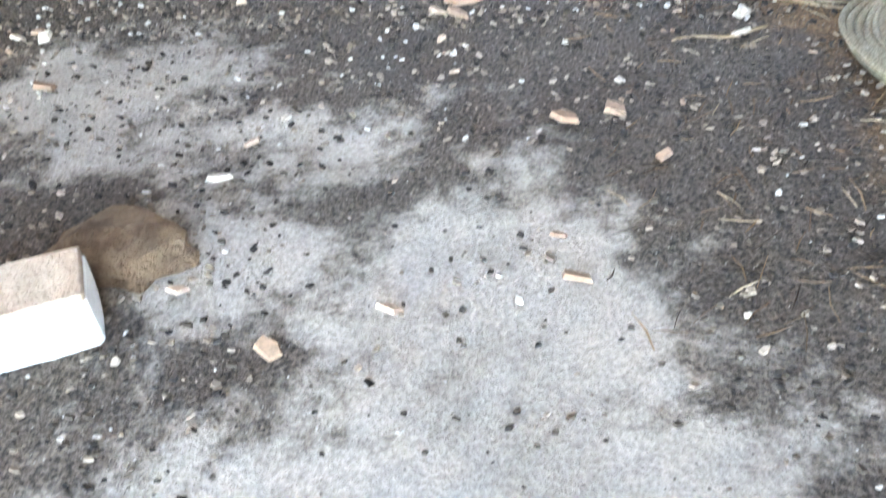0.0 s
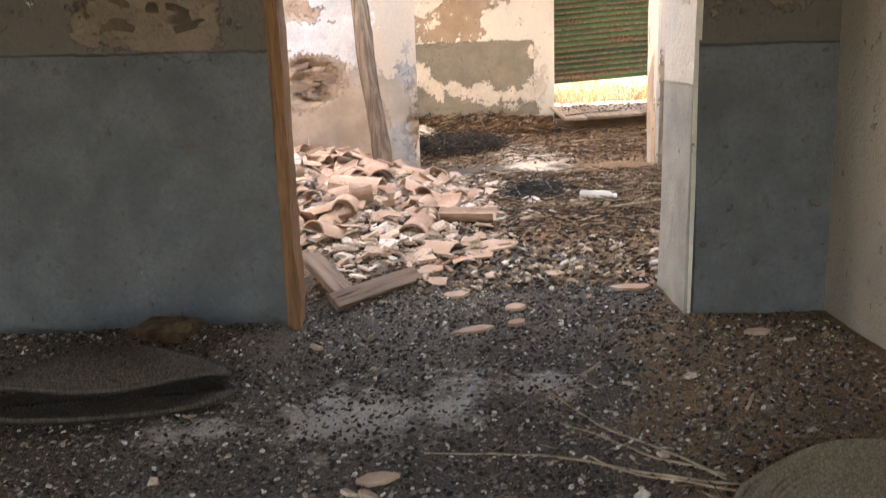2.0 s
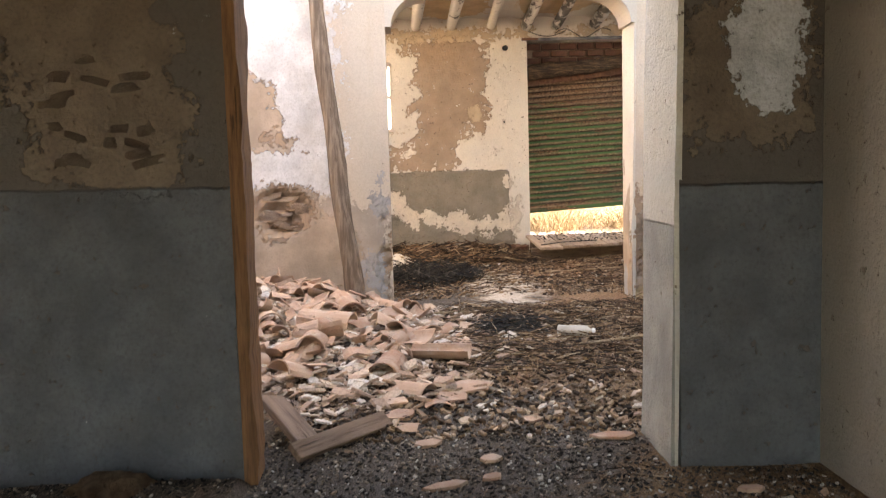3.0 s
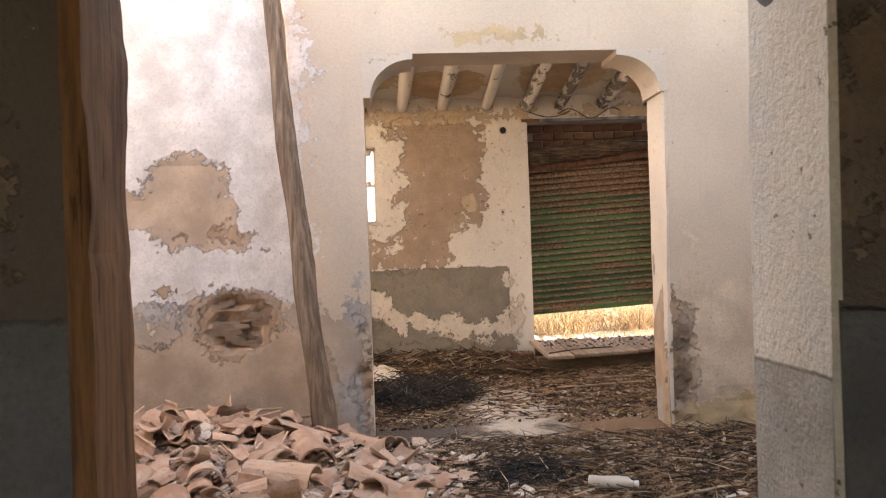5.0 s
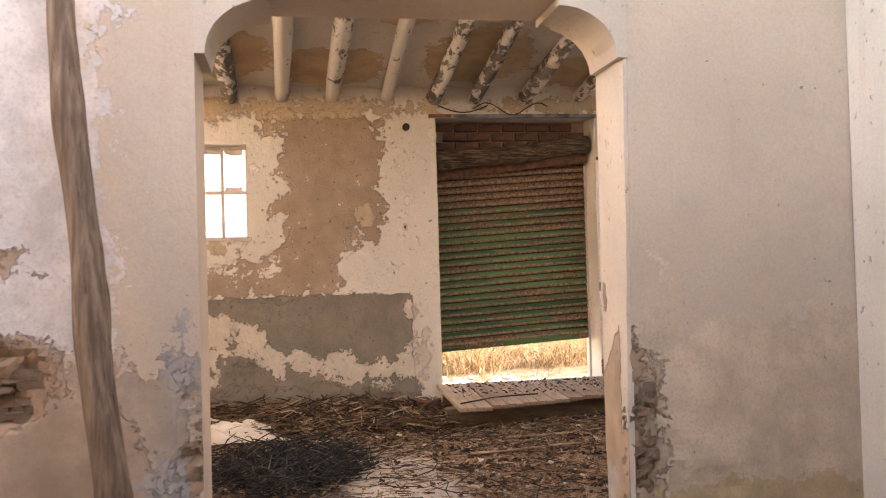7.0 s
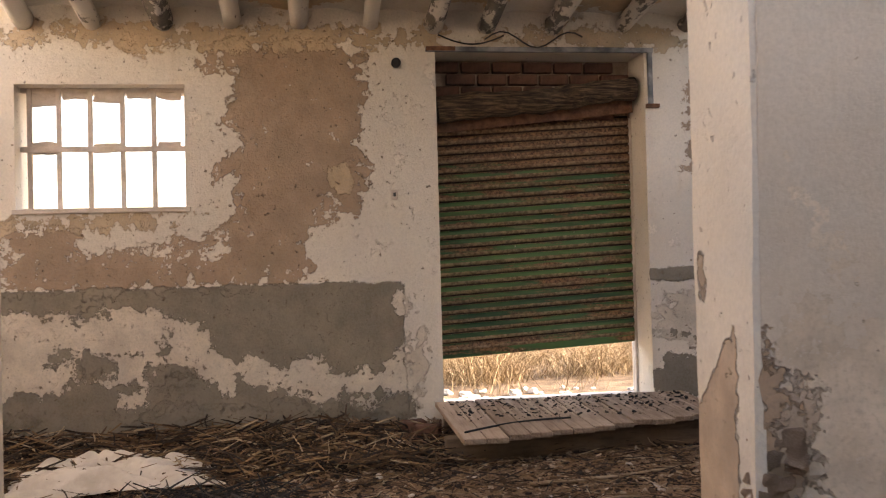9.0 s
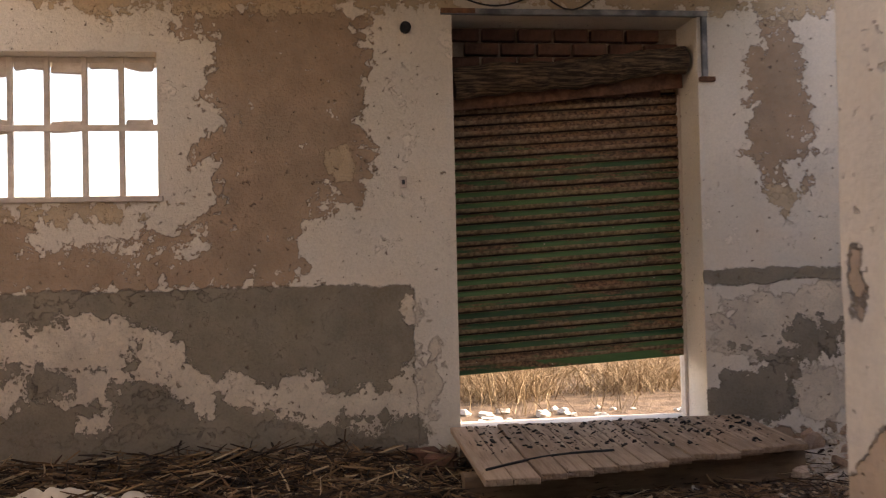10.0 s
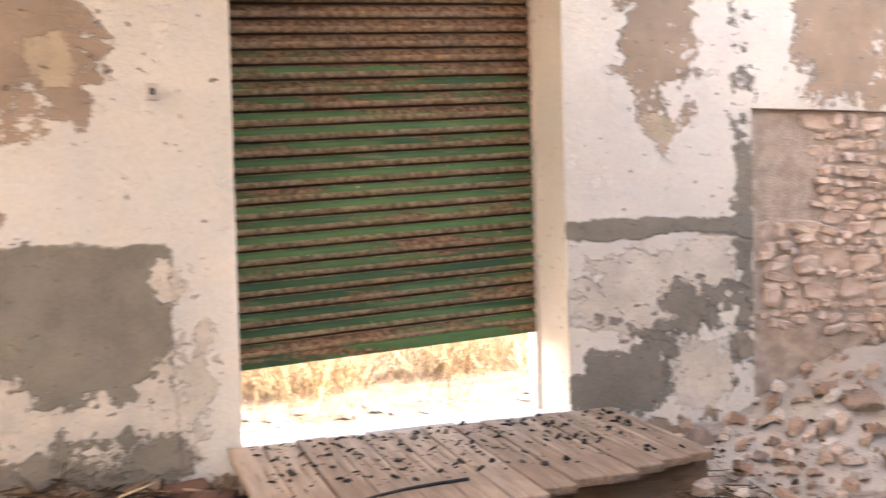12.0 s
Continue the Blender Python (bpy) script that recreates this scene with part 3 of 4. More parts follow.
rough_wall("wall_far", lines(-2.8, 6.6, 0.04, (WIN[0], WIN[1], GATE[0], GATE[1], 4.69, 6.1)), lines(-0.1, Z_TOP, 0.04, (WIN[2], WIN[3], GATE[2], GATE[3], 1.78)), 0.45,
           lambda u, v, d: (u, FAR_Y + d, v), M_FAR, {
    "tan": lambda U, V: np.minimum(field(U, V, [(0.9, 2.4, 0.52, 0.5), (0.85, 2.0, 0.5, 0.45), (0.75, 1.62, 0.42, 0.4), (0.45, 1.35, 0.5, 0.2), (-0.3, 1.26, 0.85, 0.15), (-0.9, 1.4, 0.3, 0.2), (1.2, 1.85, 0.22, 0.24), (0.62, 2.78, 0.3, 0.1), (4.08, 2.3, 0.2, 0.52), (4.2, 2.1, 0.12, 0.3), (5.6, 2.5, 0.62, 0.68)], 4),
                                    -field(U, V, [(1.25, 1.4, 0.3, 0.26), (1.12, 1.64, 0.1, 0.07), (0.4, 2.2, 0.13, 0.12), (0.36, 1.78, 0.1, 0.16)], 2)),
    "fleck": lambda U, V: -0.125 + 0.0 * U + 0.06 * np.exp(-((V - 1.45) / 0.22) ** 2) * (U < 0.4),
    "sand": lambda U, V: field(U, V, [(0.4, 2.95, 2.2, 0.08), (3.7, 2.95, 1.2, 0.09), (1.2, 1.9, 0.12, 0.12), (-0.5, 1.62, 0.6, 0.06), (4.12, 1.66, 0.1, 0.07)], 2),
    "grey": lambda U, V: np.minimum(np.where(U < 2.5, 1.15, 1.2) - V, np.minimum(np.where(U < 2.5, 1.66 - U, 0.92), np.where(U > 3.0, V - 1.1 + 0.02 * np.sin(U * 7), 9.0))),
    "cream": lambda U, V: field(U, V, [(-0.5, 0.82, 0.62, 0.19), (-0.95, 0.7, 0.3, 0.3), (0.1, 0.7, 0.17, 0.22), (0.24, 0.58, 0.14, 0.12), (-0.3, 0.58, 0.35, 0.14), (0.62, 0.53, 0.2, 0.1), (0.95, 0.5, 0.16, 0.14), (1.15, 0.42, 0.24, 0.09), (1.05, 0.34, 0.1, 0.14), (1.4, 0.4, 0.3, 0.09), (-0.3, 0.32, 0.1, 0.12), (0.36, 0.47, 0.07, 0.1),
                                                   (1.66, 0.95, 0.07, 0.1), (1.72, 0.6, 0.12, 0.2), (1.6, 0.45, 0.14, 0.14), (1.5, 0.26, 0.3, 0.09), (4.05, 0.82, 0.5, 0.24), (4.42, 0.95, 0.2, 0.14), (4.35, 0.36, 0.2, 0.2)], 3) - 0.01,
    "dark": lambda U, V: np.maximum(field(U, V, [(0.0, 0.14, 1.5, 0.14), (-0.52, 0.6, 0.12, 0.09), (-0.75, 0.68, 0.08, 0.05), (0.02, 0.5, 0.16, 0.11), (-0.6, 0.97, 0.08, 0.04), (3.86, 0.36, 0.27, 0.2), (4.3, 0.72, 0.2, 0.13), (4.08, 0.58, 0.15, 0.08), (3.78, 0.68, 0.05, 0.03), (1.55, 0.22, 0.16, 0.1)], 3),
                                     np.minimum(field(U, V, [(4.635, 1.0, 0.055, 0.77)], 8), 1.0)),
    "earth": lambda U, V: field(U, V, [(1.2, 0.06, 0.9, 0.07), (4.0, 0.1, 0.6, 0.06)], 2),
}, far_hole, None, "peeling far wall, tan and white plaster over a grey painted dado")

plain_box("wall_left", (-3.2, -2.8, -2.6, 13.17, -0.3, Z_TOP), M_ROOM, "pale plastered side wall of the house")
plain_box("wall_front_side", (1.85, 2.3, -2.2, 4.03, -0.3, Z_TOP), M_SIDE, "grey-beige plastered side wall of the front room")
# unseen upper part added, up to 7 m, to block direct sun
plain_box("wall_middle_side", (3.53, 3.75, 4.5, 8.435, -0.3, 7.0), M_ROOM, "cream side wall of the middle room, raised against the sun")
plain_box("wall_middle_back", (2.3, 3.75, 4.05, 4.495, -0.3, Z_TOP), M_ROOM, "cream plastered return wall of the middle room")
# added out of view: screens the arch's left jamb from the sun
plain_box("wall_far_corner", (6.6, 7.0, 8.884, 9.4, -0.3, 7.1), M_ROOM, "unseen tall wall piece added to keep sun off the arch")
# height made up, out of view, to limit the sun entering the far room
plain_box("wall_far_side", (6.6, 7.0, 9.4, 13.17, -0.3, 5.0), M_ROOM, "unseen cream end wall of the far room, raised against the sun")
plain_box("wall_far_front", (3.752, 7.0, 8.44, 8.88, -0.3, Z_TOP), M_ROOM, "cream plastered inner wall of the far room")
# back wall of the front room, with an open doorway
plain_box("wall_back", (0.9, 2.3, -2.6, -2.2, -0.3, Z_TOP), M_ROOM_SHADED, "plastered back wall of the front room, shade in its colour")
plain_box("wall_back_side", (-2.8, -2.3, -2.6, -2.2, -0.3, Z_TOP), M_ROOM_SHADED, "plastered back wall beside the entrance, shade in its colour")
plain_box("wall_back_lintel", (-2.3, 0.9, -2.6, -2.2, 2.8, Z_TOP), M_ROOM_SHADED, "plastered lintel above the entrance, shade in its colour")
plain_box("ceiling_front", (-2.8, 2.3, -2.6, 4.5, Z_TOP, Z_TOP + 0.2), M_ROOM_SHADED, "plastered ceiling of the front room, shade in its colour", "ceiling")


ROOF_FALL = 0.13


def build_ceiling():
    xs, ys = lines(-1.3, 4.15, 0.06), lines(9.85, 12.72, 0.3)
    X, Y = np.meshgrid(xs, ys)
    verts = [(x, y, 3.13 + ROOF_FALL * (12.72 - y) + 0.035 * abs(math.sin((x + 0.04) / 0.483 * math.pi))) for y in ys for x in xs]
    n = len(xs)
    top = len(verts)
    verts += [(x, y, z + 0.22) for x, y, z in verts]
    faces = [(j * n + i, (j + 1) * n + i, (j + 1) * n + i + 1, j * n + i + 1) for j in range(len(ys) - 1) for i in range(n - 1)]
    faces += [tuple(top + a for a in reversed(f)) for f in faces]
    me = raw("ceiling_far", verts, faces)
    at = me.attributes.new("tan", "FLOAT", "POINT")
    vals = field(X, Y, [(0.9, 12.2, 0.5, 0.5), (2.2, 11.9, 0.5, 0.7), (3.2, 12.3, 0.4, 0.4), (0.0, 11.9, 0.4, 0.6), (1.5, 10.8, 0.4, 0.4)], 2).ravel()
    at.data.foreach_set("value", np.concatenate([vals, vals]))
    tagged(part("ceiling_far", me, M_CEIL), "whitewashed vaulted ceiling between log beams, stained", "ceiling", kind="structure")


build_ceiling()

# log beams
BEAM_X = [-0.98, -0.51, -0.04, 0.445, 0.94, 1.45, 1.92, 2.34, 2.845, 3.385, 3.9]
for i, bx in enumerate(BEAM_X):
    random.seed(50 + i)
    r = random.uniform(0.06, 0.075)
    pts = [(bx + (0.15 - 0.03 * i) * (1 - t) * (i < 8) + 0.012 * math.sin(i * 2 + t * 3), 8.62 + 4.11 * t, 3.06 + ROOF_FALL * 4.13 * (1 - t) + 0.012 * math.sin(i + 4 * t)) for t in np.linspace(0, 1, 14)]
    v, f = tube(pts, [r * (1 + 0.08 * math.sin(i + 7 * t)) for t in np.linspace(0, 1, 14)], 12, 0.18, i)
    tagged(part("ceiling_beam", raw("ceiling_beam", v, f, True), M_BEAM), "whitewashed round log ceiling beam, paint flaking", "beam", "log beams of the ceiling")

# ---- front room ----
def thing(name, label, category, group="", at=None):
    ob = new(name)
    if at:
        ob.matrix_basis = at
    return tagged(ob, label, category, group)


# timber lining of the doorway
post = thing("door_post", "rough brown timber post lining the doorway's edge", "post")
for i, (y0, y1) in enumerate(((4.028, 4.24), (4.245, 4.49))):
    bm = box(-0.534, -0.482 - 0.036 * i, y0, y1, 0.0, DOOR_TOP, 0, 0, None, 0)
    bmesh.ops.subdivide_edges(bm, edges=[e for e in bm.edges if abs(e.verts[0].co.z - e.verts[1].co.z) > 1], cuts=40)
    for v in bm.verts:
        if v.co.x > -0.525:
            v.co.x += 0.018 * noise.noise(Vector((i, v.co.z * 3, v.co.y * 4))) + 0.008 * noise.noise(Vector((i, v.co.z * 12, 0)))
        if v.co.y < 4.1:
            v.co.y += 0.008 * noise.noise(Vector((3, v.co.z * 7, 0)))
    part("board", bm, M_POST, post)


def rush_mat(name, label, m, bend, material, radius=0.46, inner=0.1, rings=22, sides=72):
    """A round two-ply pressing mat, coil by coil; bend(x, y) lifts and folds it."""
    top = thing(name, label, "rush mat", "woven rush mats", m)
    verts, faces = [], []
    for r in range(rings):
        rad = inner + (radius - inner) * r / (rings - 1)
        base = len(verts)
        for s in range(sides):
            a = 2 * math.pi * s / sides
            wob = 1 + 0.012 * math.sin(a * 5 + r)
            c = Vector((rad * wob * math.cos(a), rad * wob * math.sin(a), 0))
            w = (radius - inner) / rings * 0.62
            lift = 0.009 * math.sin(a * 36 + r * math.pi)
            for dr, dz in ((-w, 0), (0, 0.011), (w, 0), (0, -0.011)):
                q = c * (1 + dr / rad)
                verts.append(bend(q.x, q.y, dz + lift))
        for s in range(sides):
            for e in range(4):
                a0, a1 = base + s * 4 + e, base + s * 4 + (e + 1) % 4
                b0, b1 = base + (s + 1) % sides * 4 + e, base + (s + 1) % sides * 4 + (e + 1) % 4
                faces.append((a0, a1, b1, b0))
    part("coil", raw("coil", verts, faces, True), material, top)
    v, f = [], []
    for s in range(sides):
        a = 2 * math.pi * s / sides
        for rad in (inner, radius):
            v.append(bend(rad * math.cos(a), rad * math.sin(a), -0.016))
    f = [(2 * s, 2 * s + 1, 2 * ((s + 1) % sides) + 1, 2 * ((s + 1) % sides)) for s in range(sides)]
    part("backing", raw("backing", v, f), material, top)
    return top


def under_ply(x, y, dz):
    return (x, y * 0.42, 0.025 + dz + 0.02 * max(0.0, -y))


def upper_ply(x, y, dz):
    """The upper sheet of the bag, sprung up along its front edge and falling to the floor behind."""
    t = (y + 0.43) / 0.86
    arch = max(0.0, 1 - (x / 0.45) ** 2) ** 0.7
    return (x * (1 - 0.05 * t), -0.11 + 0.34 * t, 0.035 + arch * (0.055 + 0.13 * math.sin(math.pi * min(1.0, t * 1.08)) ** 0.8) * (1 - 0.3 * t) + dz)


def flat(x, y, dz):
    return (x, y, 0.035 + dz + 0.03 * max(0.0, 0.5 - math.hypot(x, y)) + 0.012 * math.sin(x * 9))


rush_mat("rush_mat", "dark round woven rush mat, buckled up on the floor", pose(-1.05, 3.22, 0.005, 0, 0, 4), under_ply, M_RUSHDARK, 0.43, 0.035, 26)
rush_mat("rush_mat", "dark woven rush sheet sprung up over its lower half", pose(-1.05, 3.22, 0.005, 0, 0, 4), upper_ply, M_RUSHDARK, 0.42, 0.035, 26)
rush_mat("rush_mat", "pale round woven rush mat with a centre hole", pose(1.29, 2.13, 0.0, 0, 0, 20), flat, M_RUSH, 0.455)

# fibres pulled out of the pale mat
for i, ends in enumerate((((0.9, 2.49), (0.62, 2.82), (0.47, 3.24)), ((0.9, 2.5), (0.66, 2.72), (0.5, 2.9)), ((0.92, 2.46), (0.44, 2.7), (0.06, 2.77)), ((0.9, 2.42), (0.72, 2.5), (0.55, 2.66)), ((0.7, 2.33), (0.57, 2.31), (0.44, 2.26)))):
    (ax, ay), (mx, my), (bx, by) = ends
    pts = []
    for t in np.linspace(0, 1, 13):
        px = (1 - t) ** 2 * ax + 2 * t * (1 - t) * mx + t * t * bx + 0.008 * math.sin(9 * t + i)
        py = (1 - t) ** 2 * ay + 2 * t * (1 - t) * my + t * t * by + 0.015 * math.sin(7 * t + 2 * i)
        pts.append((px, py, ground_height(px, py) + 0.008))
    v, f = tube(pts, [0.004] * 7 + [0.003] * 6, 5)
    tagged(part("fibre", raw("fibre", v, f, True), M_STICK), "dry strand of rush lying on the floor", "fibre", "loose rush strands")

# white block and clod beside the walker's start
block = thing("white_block", "white plastered masonry block lying on dusty floor", "block", at=pose(-0.7, 1.3, -0.005, 0, 0, 24))
part("body", box(-0.4, 0.0, -0.075, 0.075, 0, 0.112, 0.01, 0.006, None, 3), M_BLOCK, block)
# beige slab paints the top darker than the lit white front
part("top_face", box(-0.397, -0.003, -0.07, 0.072, 0.108, 0.121, 0.004, 0.005, None, 3), M_MORTAR, block, "beige top face, its dimmer light put into the colour")


def clod(name, x, y, r, h, seed, material, label, category, group=""):
    bm = bmesh.new()
    bmesh.ops.create_icosphere(bm, subdivisions=3, radius=1)
    for v in bm.verts:
        k = 1 + 0.35 * noise.noise(v.co * 1.7 + Vector((seed, 0, 0))) + 0.12 * noise.noise(v.co * 6)
        v.co = Vector((v.co.x * r * k, v.co.y * r * 0.8 * k, max(-0.25, v.co.z) * h * k))
    ob = part(name, bm, material)
    ob.location = (x, y, ground_height(x, y) + 0.01)
    return tagged(ob, label, category, group)


clod("earth_clod", -0.72, 1.47, 0.14, 0.05, 2, M_DIRT, "brown crumbling clod of earth beside the block", "clod")
clod("earth_clod", -1.02, 3.9, 0.15, 0.05, 5, M_DIRT, "dark dirt clod at the foot of the wall", "clod")


# ---- loose chips, twigs and litter ----
def chips(name, count, area, size, material, label, lift=0.0, seed=1, flat_=0.5, dense=None, level=None):
    random.seed(seed)
    verts, faces = [], []
    made = 0
    while made < count:
        x, y = random.uniform(area[0], area[1]), random.uniform(area[2], area[3])
        if dense and random.random() > dense(x, y):
            continue
        if 8.2 < y < 8.86 and not 0.12 < x < 2.2 or 4.0 < y < 4.5 and not -0.5 < x < 1.2:
            continue
        made += 1
        s = size[0] + (size[1] - size[0]) * random.random() ** 3
        z = level(x, y) if level else ground_height(x, y) + lift
        b = len(verts)
        a = random.uniform(0, 6.3)
        n = random.choice((4, 5))
        tx, ty = random.uniform(-0.5, 0.5), random.uniform(-0.5, 0.5)
        ring = []
        for i in range(n):
            w = a + 2 * math.pi * (i + random.uniform(-0.25, 0.25)) / n
            ring.append((s * math.cos(w), s * random.uniform(0.55, 0.9) * math.sin(w)))
        th = s * flat_
        for dz, k in ((0, 1.0), (th, 0.85)):
            for px, py in ring:
                verts.append((x + px * k, y + py * k, z + dz + 0.3 * s + px * tx + py * ty))
        faces.append(tuple(b + n + i for i in range(n)))
        faces += [(b + i, b + (i + 1) % n, b + n + (i + 1) % n, b + n + i) for i in range(n)]
    return tagged(part(name, raw(name, verts, faces), material), label, "debris", kind="stuff")


def sticks(name, count, area, length, thick, material, label, seed=1, lift=0.05, dense=None, steep=0.25):
    random.seed(seed)
    verts, faces = [], []
    made = 0
    while made < count:
        x, y = random.uniform(area[0], area[1]), random.uniform(area[2], area[3])
        if dense and random.random() > dense(x, y):
            continue
        made += 1
        L, r = random.uniform(*length), random.uniform(*thick)
        a, e = random.uniform(0, 6.3), random.uniform(-steep, steep)
        z = ground_height(x, y) + random.random() * lift + r + abs(math.sin(e)) * L * 0.45
        d = Vector((math.cos(a) * math.cos(e), math.sin(a) * math.cos(e), math.sin(e)))
        side = Vector((-d.y, d.x, 0)).normalized()
        up = d.cross(side)
        b = len(verts)
        bow = random.uniform(-0.1, 0.1) * L
        for t, k in ((-0.5, 0.8), (0, 1), (0.5, 0.5)):
            c = Vector((x, y, z)) + d * (L * t) + side * (bow * (0.25 - t * t) * 4)
            for w in (0, 2.09, 4.19):
                verts.append(c + (side * math.cos(w) + up * math.sin(w)) * r * k)
        for s in range(2):
            for i in range(3):
                q = (i + 1) % 3
                faces.append((b + s * 3 + i, b + s * 3 + q, b + s * 3 + 3 + q, b + s * 3 + 3 + i))
        faces += [(b + 2, b + 1, b), (b + 6, b + 7, b + 8)]
    return tagged(part(name, raw(name, verts, faces), material), label, "debris", kind="stuff")


def near(cx, cy, rx, ry, soft=1.0):
    return lambda x, y: max(0.0, 1 - math.hypot((x - cx) / rx, (y - cy) / ry)) ** soft


chips("grit", 50000, (-2.0, 1.8, 0.8, 4.6), (0.0016, 0.011), M_CHIP, "dark and pale grit strewn over the floor", 0, 1, 0.6, lambda x, y: (0.35 if y < 2.4 else 1.0) * (0.25 if y < 1.8 and abs(x) < 0.4 else 1.0))
chips("grit", 24000, (-0.5, 3.4, 4.5, 8.4), (0.004, 0.024), M_LITTER, "grit and small plaster crumbs on the floor", 0, 2, 0.6)
chips("grit", 22000, (-1.5, 5.0, 8.86, 12.6), (0.005, 0.026), M_LITTER, "crumbled litter on the far room's floor", 0, 3, 0.5, lambda x, y: 0.12 if math.hypot((x - 1.18) / 0.4, (y - 9.7) / 1.2) < 1 or (x > 3.9 and y > 11.4) else 1.0)
chips("plaster_crumbs", 150, (-1.6, 1.75, 1.2, 4.8), (0.008, 0.035), M_SHARD, "pale plaster crumbs on the dark floor", 0, 4, 0.4)
chips("tile_rubble", 6000, (-2.2, 1.0, 4.6, 8.35), (0.012, 0.075), M_SHARD, "broken roof tile shards heaped on the floor", 0.0, 5, 0.22, lambda x, y: min(1.0, 1.6 * max(0.0, 1 - math.hypot((x + 0.75) / 1.75, (y - 6.7) / 2.3))))
chips("tile_rubble", 900, (0.1, 3.4, 4.6, 8.25), (0.008, 0.05), M_SHARD, "scattered tile and plaster shards", 0, 6, 0.25)
chips("stone_rubble", 900, (3.75, 6.2, 11.0, 12.7), (0.008, 0.06), M_SHARD, "fallen stone rubble below the bare wall", 0, 7, 0.7)
sticks("straw_litter", 5000, (-1.4, 4.0, 8.9, 12.6), (0.05, 0.24), (0.0015, 0.005), M_STRAW, "dry stalks and twigs matted on the floor", 11, 0.04)
sticks("straw_litter", 3000, (-1.6, 1.9, 11.5, 12.7), (0.06, 0.32), (0.002, 0.009), M_STRAW, "thick dry stalks along the wall's foot", 12, 0.09, None, 0.35)
sticks("straw_litter", 3800, (0.5, 3.4, 5.6, 8.4), (0.06, 0.3), (0.0015, 0.005), M_STRAW, "dry twigs strewn over the middle room's floor", 13, 0.03)
sticks("straw_litter", 1400, (0.2, 1.8, 1.2, 4.4), (0.02, 0.09), (0.001, 0.0025), M_STRAW, "short straw on the front room's floor", 14, 0.01)
sticks("charred_pile", 1700, (-0.1, 1.1, 9.5, 11.1), (0.06, 0.3), (0.002, 0.006), M_CHAR, "pile of charred black twigs and ash", 15, 0.11, near(0.45, 10.3, 0.62, 0.85, 0.7), 0.5)
sticks("charred_pile", 700, (0.6, 1.35, 6.9, 7.6), (0.04, 0.16), (0.0015, 0.005), M_CHAR, "small burnt patch of black twigs", 16, 0.05, near(0.97, 7.25, 0.38, 0.36, 0.7), 0.3)

# single sticks and laths
for i, (x, y, a, L, r) in enumerate(((1.7, 6.6, 20, 0.8, 0.012), (2.0, 7.4, -35, 0.7, 0.009), (1.5, 7.9, 5, 0.55, 0.008), (0.3, 8.0, 12, 0.5, 0.012), (2.4, 7.9, 70, 0.5, 0.01), (2.7, 11.1, 12, 1.1, 0.012),
                                      (2.2, 10.5, 8, 0.9, 0.012), (0.2, 12.35, 35, 0.5, 0.016), (-0.9, 8.2, 15, 0.7, 0.012), (-0.65, 8.22, -12, 0.6, 0.014), (-1.35, 7.9, 40, 0.6, 0.012), (0.68, 3.35, 55, 0.16, 0.006), (1.15, 3.0, 60, 0.14, 0.006))):
    d = Vector((math.cos(radians(a)), math.sin(radians(a)), 0))
    pts = []
    for t in np.linspace(-0.5, 0.5, 6):
        q = Vector((x, y, 0)) + d * L * t + Vector((0, 0.03 * L * math.sin(5 * t + i), 0))
        pts.append((q.x, q.y, ground_height(x, y) + r + 0.012 + (0.05 if -2 < x < -0.3 else 0)))
    v, f = tube(pts, [r, r * 1.1, r, r * 0.9, r * 0.8, r * 0.6], 6, 0.3, i)
    tagged(part("stick", raw("stick", v, f, True), M_STICK), "dry bare stick lying among the litter", "stick", "loose sticks")


# ---- roof tiles ----
def tile_mesh(seed, length, width, broken, arc=2.6):
    """A curved clay roof tile, tapering, with a broken end."""
    random.seed(seed)
    n, m = 9, 7
    verts = []
    for layer in (0.0, 0.014):
        for j in range(m):
            for i in range(n):
                t, w = j / (m - 1), -arc / 2 + arc * i / (n - 1)
                r = width / 2 * (1 - 0.18 * t) / math.sin(min(arc, math.pi) / 2) + layer
                end = 1 - broken * (0.5 + 0.5 * noise.noise(Vector((seed * 3.1, i * 0.55, 0)))) * t
                verts.append((r * math.sin(w), (t * end - 0.5) * length, r * math.cos(w) - r * math.cos(arc / 2) * 0.98))
    faces, off = [], n * m
    for j in range(m - 1):
        for i in range(n - 1):
            q = (j * n + i, j * n + i + 1, (j + 1) * n + i + 1, (j + 1) * n + i)
            faces += [tuple(off + a for a in q), tuple(reversed(q))]
    rim = [i for i in range(n)] + [j * n + n - 1 for j in range(1, m)] + [(m - 1) * n + i for i in range(n - 2, -1, -1)] + [j * n for j in range(m - 2, 0, -1)]
    for a, b in zip(rim, rim[1:] + rim[:1]):
        faces.append((a, b, b + off, a + off))
    me = raw("roof_tile", verts, faces, False)
    me.materials.append(M_TILE)
    return me


TILES = [tile_mesh(1, 0.40, 0.19, 0.1), tile_mesh(2, 0.32, 0.18, 0.5), tile_mesh(3, 0.22, 0.17, 0.6), tile_mesh(4, 0.18, 0.15, 0.7, 1.5), tile_mesh(5, 0.14, 0.12, 0.8, 1.2), tile_mesh(6, 0.26, 0.18, 0.4, 1.9), tile_mesh(7, 0.11, 0.1, 0.6, 0.9)]


def lay_tile(kind, x, y, yaw, tilt, roll, up, label, size=1.0):
    ob = part("roof_tile", TILES[kind], None)
    ob.matrix_basis = pose(x, y, ground_height(x, y) + up, tilt, roll, yaw) @ Matrix.Diagonal((size, size, size, 1))
    return tagged(ob, label, "roof tile", "fallen roof tiles")


